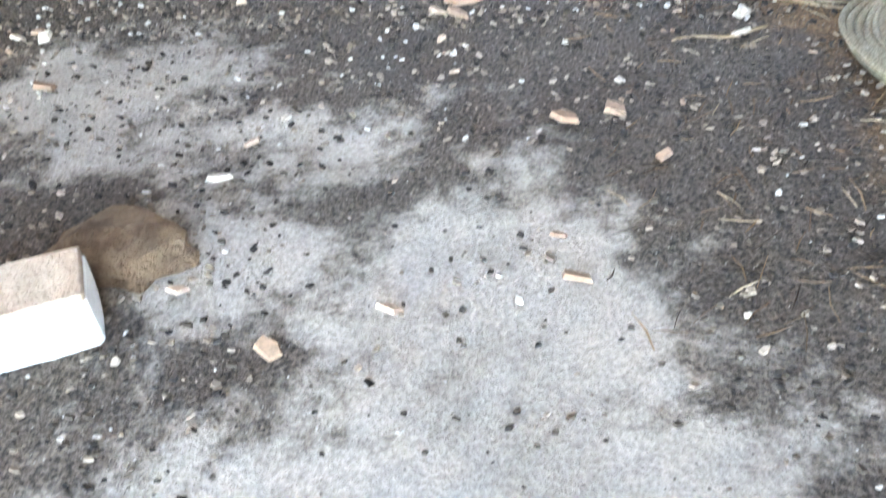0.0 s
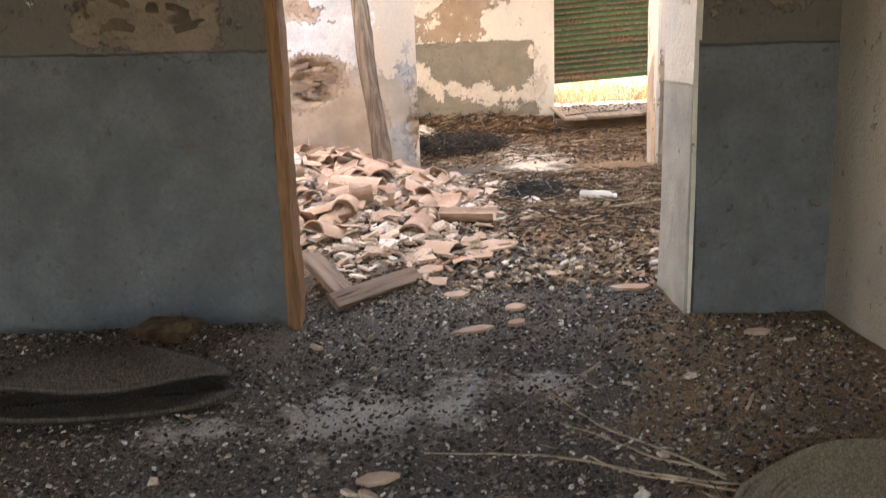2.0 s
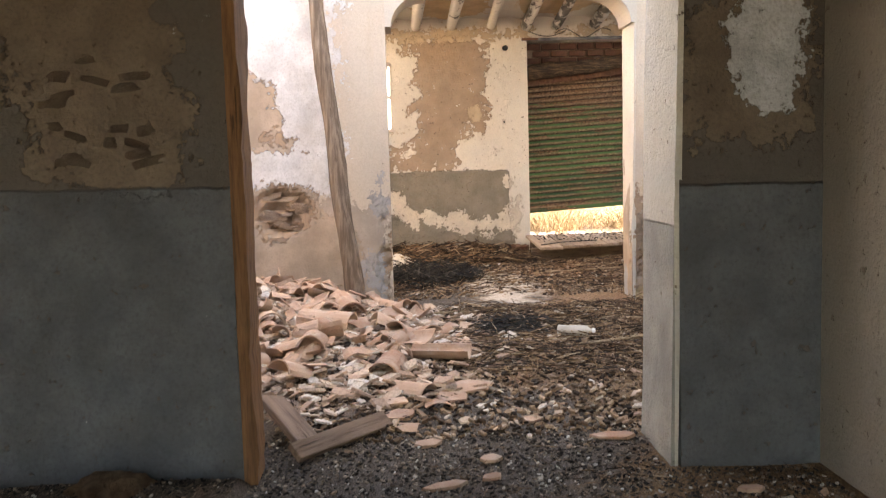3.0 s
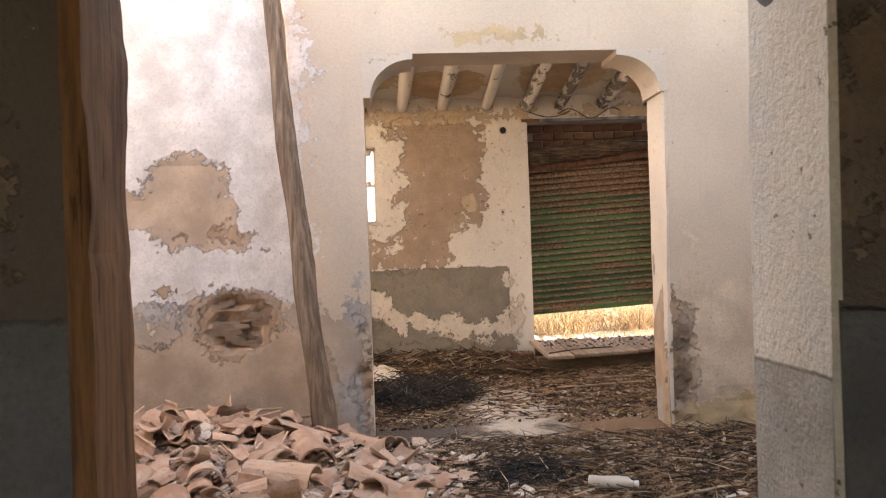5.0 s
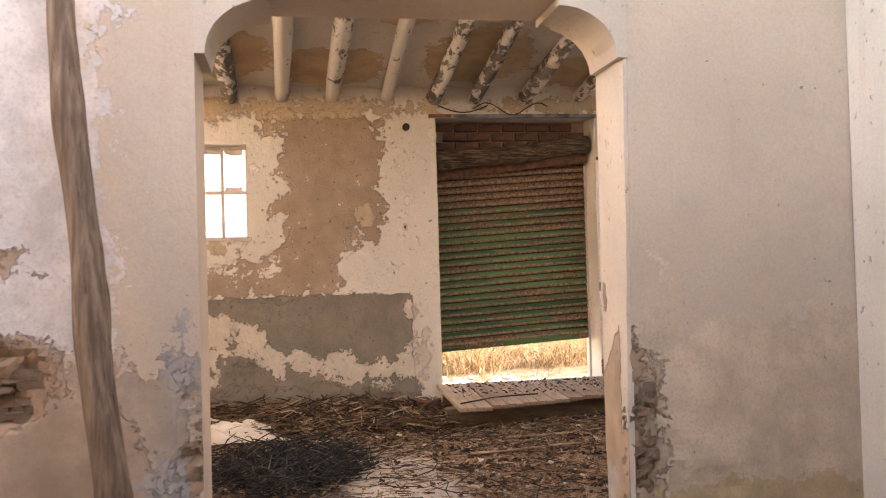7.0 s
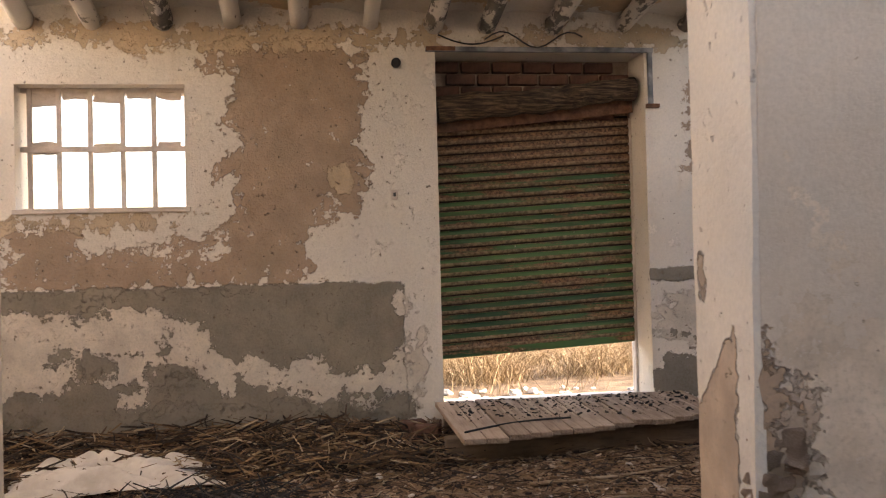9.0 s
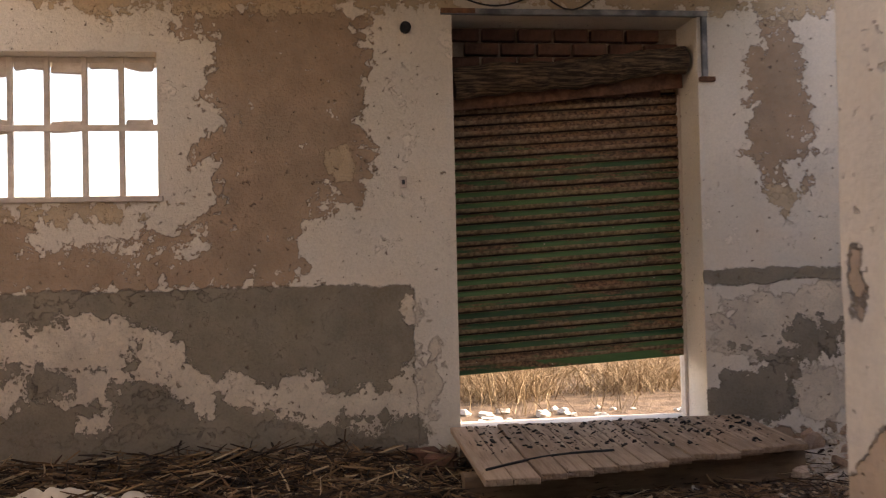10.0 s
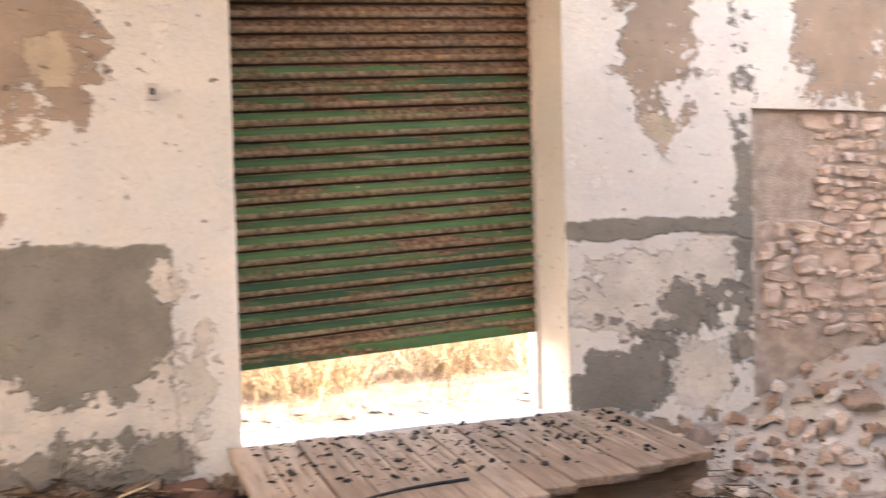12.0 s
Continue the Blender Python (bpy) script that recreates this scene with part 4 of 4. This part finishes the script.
random.seed(21)
made = 0
while made < 285:
    x, y = random.uniform(-2.0, 0.75), random.uniform(4.75, 8.25)
    if random.random() > 1.5 * max(0.0, 1 - math.hypot((x + 0.85) / 1.5, (y - 7.0) / 1.9)):
        continue
    made += 1
    flip = 180 if random.random() < 0.3 else 0
    lay_tile(random.choice((0, 1, 2, 2, 3, 3, 4, 4, 5, 6, 4, 6, 3, 2)), x, y, random.uniform(0, 360), random.uniform(-28, 28), flip + random.uniform(-35, 35), random.uniform(0.01, 0.06) + (0.05 if flip else 0),
             "broken curved terracotta roof tile, dusty pinkish clay", random.uniform(0.6, 1.0))
for kind, x, y, yaw, tilt, roll, up in ((0, -0.28, 7.15, 20, 8, 10, 0.07), (0, -0.4, 6.7, 70, 5, -8, 0.05), (1, 0.05, 6.55, 120, 4, 6, 0.03), (0, 0.35, 6.05, 78, 0, 178, 0.08), (5, 0.2, 6.35, 40, 10, 160, 0.09), (0, -0.55, 6.1, 35, -15, 12, 0.06),
                                       (5, 0.15, 5.3, 60, 2, 4, 0.01), (3, 0.3, 5.05, 10, 0, 8, 0.01), (4, 0.12, 4.7, 80, 4, 0, 0.005), (3, 0.0, 5.6, 130, 3, 0, 0.01)):
    lay_tile(kind, x, y, yaw, tilt, roll, up, "large fallen terracotta roof tile on the rubble")


def slab_piece(name, x, y, yaw, sx, sy, th, material, label, category, group="", tilt=0, roll=0, up=0.0, n=6, seed=0):
    """A flat broken slab with an uneven outline."""
    random.seed(seed)
    bm = bmesh.new()
    ring = []
    for i in range(n):
        w = 2 * math.pi * (i + random.uniform(-0.2, 0.2)) / n
        ring.append((sx * math.cos(w) * random.uniform(0.8, 1.1), sy * math.sin(w) * random.uniform(0.8, 1.1)))
    lo, hi = [bm.verts.new((a, b, 0)) for a, b in ring], [bm.verts.new((a * 0.97, b * 0.97, th)) for a, b in ring]
    bm.faces.new(hi), bm.faces.new(list(reversed(lo)))
    for i in range(n):
        q = (i + 1) % n
        bm.faces.new((lo[i], lo[q], hi[q], hi[i]))
    ob = part(name, bm, material)
    ob.matrix_basis = pose(x, y, ground_height(x, y) + up, tilt, roll, yaw)
    return tagged(ob, label, category, group)


for i, (x, y, yaw, sx, sy) in enumerate(((0.47, 5.35, 20, 0.17, 0.13), (0.38, 5.18, 70, 0.12, 0.1), (1.08, 4.42, -20, 0.11, 0.05), (0.28, 3.9, 10, 0.1, 0.035), (0.49, 4.2, 0, 0.05, 0.04), (0.47, 3.98, 30, 0.05, 0.03),
                                         (0.1, 4.85, 40, 0.1, 0.07), (0.22, 4.45, 15, 0.07, 0.05), (-0.08, 2.57, 5, 0.06, 0.032), (1.44, 3.72, -10, 0.06, 0.03), (0.75, 4.75, 35, 0.05, 0.05), (0.05, 5.05, -30, 0.12, 0.08))):
    slab_piece("tile_shard", x, y, yaw, sx, sy, 0.014, M_TILE, "flat broken piece of pale clay tile", "tile shard", "flat tile shards", 3, -3, 0.008, 6, 60 + i)

# two fallen boards at the doorway
for x, y, z, yaw, tilt, L, w in ((-0.16, 4.5, 0.05, 50, 0, 0.62, 0.09), (-0.42, 4.62, 0.1, 118, 12, 0.5, 0.14)):
    board = thing("fallen_board", "weathered timber board fallen across the doorway", "board", "fallen boards", pose(x, y, z, 0, -tilt, yaw) @ pose(0, 0, 0, 40 if tilt == 0 else 12))
    part("plank", box(-L / 2, L / 2, -w / 2, w / 2, -0.017, 0.017, 0.004, 0.006, None, 2), M_BOARD, board)

# bottle
bottle = thing("plastic_bottle", "cloudy crushed plastic bottle lying on the litter", "bottle", at=pose(1.38, 6.84, 0.045, 0, 0, -22))
v, f = tube([(-0.13, 0, 0), (-0.125, 0, 0), (-0.05, 0, 0), (0.03, 0, 0), (0.08, 0, 0), (0.105, 0, 0), (0.12, 0, 0)], [0.03, 0.04, 0.037, 0.041, 0.038, 0.018, 0.016], 14, 0.12)
part("body", raw("body", v, f, True), M_BOTTLE, bottle)
v, f = tube([(0.12, 0, 0), (0.14, 0, 0)], [0.019, 0.019], 12)
part("cap", raw("cap", v, f), M_BLOCK, bottle, "dirty white screw cap")

# leaning pole
pts, rad = [], []
for t in np.linspace(0, 1, 36):
    pts.append((-0.222 - 0.345 * t - 0.022 * math.sin(t * 3.14) + 0.006 * math.sin(t * 17), 8.02 + 0.32 * t, -0.02 + 3.5 * t))
    rad.append(0.082 - 0.022 * t + 0.004 * math.sin(t * 23))
v, f = tube(pts, rad, 14, 0.22, 8)
tagged(part("leaning_pole", raw("leaning_pole", v, f, True), M_POLE), "weathered bent timber pole leaning against the wall", "pole")

# ---- far room ----
win = tagged(new("window_1"), "wide barred window opening with flaking cream bars", "window", kind="structure")
for i, bx in enumerate((-0.99, -0.79, -0.575, -0.35, -0.13)):
    me = box(bx - 0.017, bx + 0.017, 12.86, 12.885, WIN[2], WIN[3], 0.003, 0.002)
    part("bar", me, M_BAR, win)
part("bar", box(WIN[0], WIN[1], 12.845, 12.86, 2.135, 2.175, 0.003), M_BAR, win)
for ext in ((WIN[0], WIN[1], 12.87, 12.9, WIN[3] - 0.035, WIN[3]), (WIN[0], WIN[1], 12.87, 12.9, WIN[2], WIN[2] + 0.02), (WIN[1] - 0.025, WIN[1], 12.87, 12.9, WIN[2], WIN[3])):
    part("frame", box(*ext, 0.003), M_BAR, win)
part("sill", box(WIN[0] - 0.02, WIN[1] + 0.03, 12.70, 12.86, WIN[2] - 0.03, WIN[2] + 0.004, 0.004, 0.004, None, 2), M_BAR, win, "chipped cream window sill")
# broken render left round the bars' outer side
random.seed(8)
for i, bx in enumerate((-0.89, -0.68, -0.46, -0.24, -0.02)):
    for z0, s in ((2.56, -1), (2.19, -1)):
        if random.random() < 0.75:
            part("filler", box(bx - 0.09, bx + 0.09, 12.87, 12.9, z0 - random.uniform(0.02, 0.09), z0 + 0.02, 0.008, 0.02, None, 1), M_BAR, win)

# roller shutter
shutter = thing("roller_shutter", "rusty green roller shutter, jammed half open and askew", "shutter")
PITCH, TILT_S, SX0, SX1, SY = 0.0735, math.tan(radians(3.1)), 1.945, 3.525, 13.05


def slat_mesh():
    prof = [(0.0, 0.0), (-0.013, 0.006), (-0.019, 0.015), (-0.022, 0.028), (-0.022, 0.036), (-0.019, 0.052), (-0.010, 0.062), (0.002, 0.066), (0.004, 0.078)]
    lip = [1, 0.74, 0.6, 0.52, 0.12, 0, 0.05, 0.85, 1]
    xs = np.linspace(SX0, SX1, 12)
    verts = [(x, y, z + (x - SX0) * TILT_S) for x in xs for y, z in prof] + [(x, 0.006, z + (x - SX0) * TILT_S) for x in xs for y, z in prof]
    n, off = len(prof), len(prof) * len(xs)
    faces = []
    for i in range(len(xs) - 1):
        for j in range(n - 1):
            q = (i * n + j, (i + 1) * n + j, (i + 1) * n + j + 1, i * n + j + 1)
            faces += [q, tuple(off + a for a in reversed(q))]
    me = raw("slat", verts, faces, True)
    at = me.attributes.new("lip", "FLOAT", "POINT")
    at.data.foreach_set("value", lip * (2 * len(xs)))
    me.materials.append(M_SLAT)
    return me


SLAT = slat_mesh()
for i in range(26):
    random.seed(i)
    ob = part("slat", SLAT, None, shutter)
    ob.matrix_basis = pose(0, SY + random.uniform(-0.002, 0.002), 0.575 + i * PITCH * 0.995, 0, 0, 0)
part("bottom_rail", box(SX0, SX1, SY - 0.02, SY + 0.012, -0.055, 0.0, 0.004, 0.0, Matrix(((1, 0, 0, 0), (0, 1, 0, 0), (TILT_S, 0, 1, 0.582 - SX0 * TILT_S), (0, 0, 0, 1)))), M_SLAT, shutter)
v, f = tube([(1.95 + 1.57 * t, 12.86, 2.43 + 0.165 * t + 0.01 * math.sin(9 * t)) for t in np.linspace(0, 1, 30)], [0.105 - 0.02 * t + 0.006 * math.sin(40 * t) for t in np.linspace(0, 1, 30)], 18, 0.16, 3)
part("roll", raw("roll", v, f), M_ROLL, shutter, "rolled-up shutter, heavily rusted and flaking")
part("apron", box(1.95, 3.53, 12.93, 12.945, -0.09, 0.1, 0.002, 0.004, Matrix(((1, 0, 0, 0), (0, 1, 0, 0), (0.1, 0, 1, 2.36 - 0.195), (0, 0, 0, 1))), 3), M_RUST, shutter, "dark rusted sheet below the roll")

# steel angle round the opening's head, and side guides
head_frame = thing("shutter_frame", "blue-grey flaking steel angle round the opening's head", "frame")
part("head_bar", box(1.86, 3.62, 12.695, 12.735, 2.85, 2.885, 0.003, 0.004, None, 2), M_STEEL, head_frame)
part("side_bar", box(3.575, 3.612, 12.695, 12.735, 2.45, 2.85, 0.003), M_STEEL, head_frame)
part("bracket", box(3.555, 3.66, 12.69, 12.73, 2.425, 2.455, 0.003), M_RUST, head_frame, "rusty bracket")
part("rail_end", box(1.86, 2.08, 12.692, 12.697, 2.852, 2.884, 0.001), M_RUST, head_frame, "rusted end of the head bar")
part("guide", box(3.527, 3.549, 13.03, 13.09, 0.2, 2.4, 0.002), M_BAR, head_frame)

# bricks in the opening's head, behind the roll
head_wall = tagged(new("wall_head"), "bare brick head above the rolled shutter", "wall", kind="structure")
part("bed", box(1.93, 3.55, 13.07, 13.16, 2.3, 2.87, 0), M_MORTAR, head_wall)
brick_me = bpy.data.meshes.new("brick")
bmb = box(-0.115, 0.115, -0.03, 0.03, -0.04, 0.04, 0.006, 0.004)
bmb.to_mesh(brick_me)
bmb.free()
brick_me.materials.append(M_BRICK)
for row in range(5):
    for i in range(7):
        x = 2.04 + i * 0.25 - (0.12 if row % 2 else 0)
        if 2.0 < x < 3.5:
            ob = part("brick", brick_me, None, head_wall)
            ob.matrix_basis = pose(x, 13.045, 2.42 + row * 0.095, 0, 0, 0)

# plank platform before the shutter
deck = thing("plank_platform", "low grey plank platform before the shutter, dirty", "platform")
N_PLANK = 13
for i in range(N_PLANK):
    random.seed(70 + i)
    x0 = 1.86 + i * (1.9 / N_PLANK)
    w = 1.9 / N_PLANK - 0.007
    front = 11.43 + 0.42 * i / (N_PLANK - 1) + random.uniform(-0.02, 0.02)
    bm = box(-w / 2, w / 2, front - 12.05, 12.66 - 12.05 + random.uniform(-0.01, 0.02), -0.018, 0.018, 0.004)
    ob = part("plank", bm, M_PLANK, deck)
    ob.matrix_basis = pose(x0 + w / 2, 12.05, 0.212 + random.uniform(-0.004, 0.004), 2.6, random.uniform(-0.8, 0.8), random.uniform(-0.5, 0.5))
part("joist", box(1.8, 3.8, 11.75, 11.85, 0.0, 0.165, 0.006, 0.008, Matrix.Translation((0, 0.0, 0)) @ Matrix(((1, 0, 0, 0), (0.12, 1, 0, -0.26), (0, 0, 1, 0), (0, 0, 0, 1))), 3), M_JOIST, deck, "dark joist under the planks")
part("joist", box(1.9, 3.75, 12.48, 12.58, 0.0, 0.2, 0.006, 0.006, None, 2), M_JOIST, deck)
for x, y, yaw in ((1.68, 12.6, 8), (1.76, 12.4, -15)):
    bk = part("hollow_brick", box(-0.09, 0.09, -0.07, 0.07, 0, 0.13, 0.008, 0.006, None, 2), M_BRICK)
    bk.matrix_basis = pose(x, y, 0.01, 0, 0, yaw)
    tagged(bk, "dark weathered brick propping the platform's corner", "brick", "propping bricks")
chips("deck_dirt", 520, (1.95, 3.7, 11.9, 12.64), (0.004, 0.02), M_CHAR, "dark crumbs and droppings on the planks", 0, 31, 0.5, lambda x, y: 0.25 + (y - 11.9), lambda x, y: 0.229 + (y - 12.05) * 0.0454)
v, f = tube([(1.9 + 0.75 * t, 11.6 + 0.10 * math.sin(3 * t) + 0.25 * t, 0.217 + 0.014 * t) for t in np.linspace(0, 1, 12)], [0.007] * 12, 6)
tagged(part("cable", raw("cable", v, f, True), M_BLACK), "thin black cable lying across the planks", "cable")

# wall fittings
v, f = tube([(1.635, 12.685, 2.76), (1.635, 12.73, 2.76)], [0.035, 0.035], 16)
tagged(part("wall_socket", raw("wall_socket", v, f), M_BLACK), "round black hole-like fitting high on the wall", "fitting")
sw = thing("wall_switch", "old grey switch plate on the peeling wall", "switch", at=pose(1.6, 12.705, 1.785))
part("plate", box(-0.022, 0.022, -0.008, 0.01, -0.036, 0.036, 0.003), M_BAR, sw)
part("toggle", box(-0.009, 0.009, -0.018, -0.008, -0.014, 0.014, 0.002), M_BLACK, sw)
for pts in ([(1.95 + 0.5 * t, 12.69, 2.97 - 0.07 * math.sin(3.1 * t)) for t in np.linspace(0, 1, 12)], [(2.3 + 0.75 * t, 12.66, 2.93 + 0.06 * math.sin(9 * t)) for t in np.linspace(0, 1, 14)]):
    v, f = tube(pts, [0.006] * len(pts), 6)
    tagged(part("cable", raw("cable", v, f, True), M_BLACK), "black cable sagging along the wall's top", "cable", "loose cables")

# crumpled cloth
xs, ys = np.linspace(-0.55, 0.6, 56), np.linspace(-0.42, 0.42, 44)
verts = []
for y in ys:
    for x in xs:
        p = Vector((x * 2.6 + y * 2.0, y * 5.5, 0.3))
        rim = max(0.0, 1 - (abs(x) / 0.58) ** 4) * max(0.0, 1 - (abs(y) / 0.43) ** 4)
        h = 0.02 + rim * (0.035 + 0.15 * abs(noise.noise(p)) + 0.08 * abs(noise.noise(p * 2.6)))
        verts.append((x + 0.07 * noise.noise(p + Vector((9, 0, 0))), y + 0.08 * noise.noise(p + Vector((0, 9, 0))), h))
n = len(xs)
me = raw("cloth", verts, [(j * n + i, j * n + i + 1, (j + 1) * n + i + 1, (j + 1) * n + i) for j in range(len(ys) - 1) for i in range(n - 1)], True)
cloth = part("cloth", me, M_CLOTH)
cloth.matrix_basis = pose(-0.22, 11.75, 0.0, 0, 0, 12)
tagged(cloth, "crumpled dirty white cloth on the straw", "cloth")

# bare stone recess
stone_wall = tagged(new("wall_recess"), "bare rubble stone showing in a shallow recess", "wall", kind="structure")
part("bed", box(4.6, 6.2, 12.755, 13.1, 0.1, 1.82, 0.0, 0.01, None, 12), M_RUBBLEBED, stone_wall)
stones = []
for s in range(7):
    random.seed(300 + s)
    bm = bmesh.new()
    bmesh.ops.create_cube(bm, size=1.7)
    bmesh.ops.bevel(bm, geom=bm.edges[:], offset=0.28, segments=1, affect="EDGES")
    for v in bm.verts:
        v.co += Vector((random.uniform(-0.24, 0.24), random.uniform(-0.24, 0.24), random.uniform(-0.24, 0.24)))
    bmesh.ops.triangulate(bm, faces=bm.faces[:])
    me = bpy.data.meshes.new("stone")
    bm.to_mesh(me)
    bm.free()
    me.materials.append(M_STONE)
    stones.append(me)
random.seed(33)


def stone_shows(x, z):
    edge = 0.09 * noise.noise(Vector((x * 5, z * 5, 7)))
    return x > 4.74 and z < 1.74 and ((x > 5.12 + edge and z > 0.5 + edge) or (0.58 + edge < z < 1.2 + edge and x > 4.76 + edge))


def wall_stone(cx, cz, w, h):
    """One roughly squared stone bedded in the wall, its face domed and uneven."""
    ring = []
    for a, b in ((-1, -0.6), (-0.6, -1), (0.5, -1), (1, -0.5), (1, 0.6), (0.5, 1), (-0.6, 1), (-1, 0.5)):
        ring.append((a * w * random.uniform(0.74, 1.08), b * h * random.uniform(0.72, 1.12)))
    out, tip = random.uniform(0.006, 0.032), random.uniform(-0.008, 0.008)
    verts = [(x, 0.03, z) for x, z in ring] + [(x * 0.96, -out * 0.55, z * 0.95) for x, z in ring] + [(x * 0.76, -out + tip * z / h + random.uniform(-0.004, 0.004), z * 0.7) for x, z in ring]
    faces = [tuple(range(16, 24))]
    for k0 in (0, 8):
        faces += [(k0 + i, k0 + (i + 1) % 8, k0 + 8 + (i + 1) % 8, k0 + 8 + i) for i in range(8)]
    me = raw("stone", verts, faces)
    me.materials.append(M_STONE)
    ob = part("stone", me, None, stone_wall)
    ob.matrix_basis = pose(cx, 12.752, cz, 0, random.uniform(-13, 13), 0)


z = 0.5
while z < 1.72:
    h = random.choice((0.022, 0.03, 0.045, 0.06))
    x = 4.72 + random.uniform(0, 0.06)
    while x < 6.05:
        w = h * random.uniform(0.7, 2.8)
        cz = z + h + 0.07 * noise.noise(Vector((x * 3, z * 2, 1))) + random.uniform(-0.012, 0.012)
        if random.random() < 0.06:
            x += w
            continue
        if stone_shows(x + w, cz):
            if h > 0.05 and random.random() < 0.4:
                wall_stone(x + w, cz - h * 0.52, w * 0.93, h * 0.44)
                wall_stone(x + w * random.uniform(0.9, 1.1), cz + h * 0.52, w * 0.8, h * 0.42)
            else:
                wall_stone(x + w, cz, w, h)
        x += 2 * w + random.uniform(0.004, 0.012)
    z += 2 * h + 0.006

# stones broken out of the arch pier and lying about
earth_stones = [m.copy() for m in stones]
for m in earth_stones:
    m.materials[0] = M_EARTHSTONE
pier = tagged(new("wall_pier"), "broken masonry edge of the arch pier", "wall", kind="structure")
random.seed(41)
for i in range(34):
    z = 0.04 + i * 0.021
    ob = part("stone", random.choice(earth_stones), None, pier)
    ob.matrix_basis = pose(2.3 - float(pier_taper(z)) + random.uniform(-0.03, 0.09), 8.475 + random.uniform(0, 0.05), z, random.uniform(-20, 20), random.uniform(-20, 20), random.uniform(0, 90)) @ Matrix.Diagonal((random.uniform(0.03, 0.065), 0.045, random.uniform(0.02, 0.035), 1))
for i in range(22):
    ob = part("stone", random.choice(earth_stones), None, pier)
    ob.matrix_basis = pose(-0.88 + random.uniform(-0.22, 0.22), 8.495, 0.87 + random.uniform(-0.17, 0.17), 0, random.uniform(-15, 15), 0) @ Matrix.Diagonal((random.uniform(0.05, 0.1), 0.035, random.uniform(0.02, 0.035), 1))
random.seed(43)
for i in range(20):
    x, y, s = random.uniform(3.85, 5.6), random.uniform(11.75, 12.6), 0.03 + 0.07 * random.random() ** 2
    ob = part("fallen_stone", random.choice(stones), None)
    ob.matrix_basis = pose(x, y, ground_height(x, y) + s * 0.35, random.uniform(0, 60), random.uniform(0, 60), random.uniform(0, 360)) @ Matrix.Diagonal((s, s * 0.8, s * 0.65, 1))
    tagged(ob, "pale fallen wall stone lying on rubble", "stone", "fallen stones")

# ---- outside ----
random.seed(90)
verts, faces = [], []
for i in range(34000):
    x, y = random.uniform(0.2, 6.5), random.uniform(13.45, 17)
    clump = noise.noise(Vector((x * 1.4, y * 1.4, 2)))
    if random.random() > 0.35 + 1.6 * clump or (y < 14.1 and random.random() < 0.85):
        continue
    h, a = random.uniform(0.15, 0.42) * (1 + 0.6 * clump), random.uniform(0, 6.3)
    lx, ly = random.gauss(0, 0.42), random.gauss(0, 0.42)
    w = random.uniform(0.002, 0.005)
    b = len(verts)
    c, s = math.cos(a) * w, math.sin(a) * w
    for t in (0, 0.5, 1):
        q = 1 - 0.85 * t
        verts += [(x + lx * t * t - c * q, y + ly * t * t - s * q, 0.165 + h * t), (x + lx * t * t + c * q, y + ly * t * t + s * q, 0.165 + h * t)]
    faces += [(b, b + 1, b + 3, b + 2), (b + 2, b + 3, b + 5, b + 4)]
tagged(part("dry_grass", raw("dry_grass", verts, faces), M_GRASS), "tall dry straw-coloured grass outside the shutter", "grass", kind="stuff")
white_stones = [m.copy() for m in stones]
for m in white_stones:
    m.materials[0] = M_BLOCK
random.seed(91)
for i in range(45):
    x, y, s = random.uniform(1.7, 4.2), random.uniform(13.15, 13.7), random.uniform(0.015, 0.06)
    ob = part("white_stone", random.choice(white_stones), None)
    ob.matrix_basis = pose(x, y, 0.17 + s * 0.25, random.uniform(0, 50), 0, random.uniform(0, 360)) @ Matrix.Diagonal((s, s * 0.7, s * 0.5, 1))
    tagged(ob, "sunlit pale stone on the ground outside", "stone", "stones outside the door")

# distant hills
hv, hf = [], []
for i in range(81):
    x = -1600 + 40 * i
    h = 30 + 26 * noise.noise(Vector((i * 0.13, 0, 5))) + 10 * noise.noise(Vector((i * 0.5, 2, 5)))
    hv += [(x, 1500, -5), (x, 1560, max(6, h)), (x, 1800, -5)]
for i in range(80):
    a, b = i * 3, i * 3 + 3
    hf += [(a, b, b + 1, a + 1), (a + 1, b + 1, b + 2, a + 2)]
tagged(part("backdrop", raw("backdrop", hv, hf, True), M_HILL), "low hills on the horizon, haze painted in as blue", "hills", kind="structure")

# bare stones showing in the door wall
patch = tagged(new("wall_patch"), "bare stones where the door wall's plaster fell, colour shaded", "wall", kind="structure")
shaded_stones = [m.copy() for m in stones]
for m in shaded_stones:
    m.materials[0] = M_STONE_SHADED
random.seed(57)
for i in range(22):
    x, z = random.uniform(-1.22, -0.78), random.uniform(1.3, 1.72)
    ob = part("stone", random.choice(shaded_stones), None, patch)
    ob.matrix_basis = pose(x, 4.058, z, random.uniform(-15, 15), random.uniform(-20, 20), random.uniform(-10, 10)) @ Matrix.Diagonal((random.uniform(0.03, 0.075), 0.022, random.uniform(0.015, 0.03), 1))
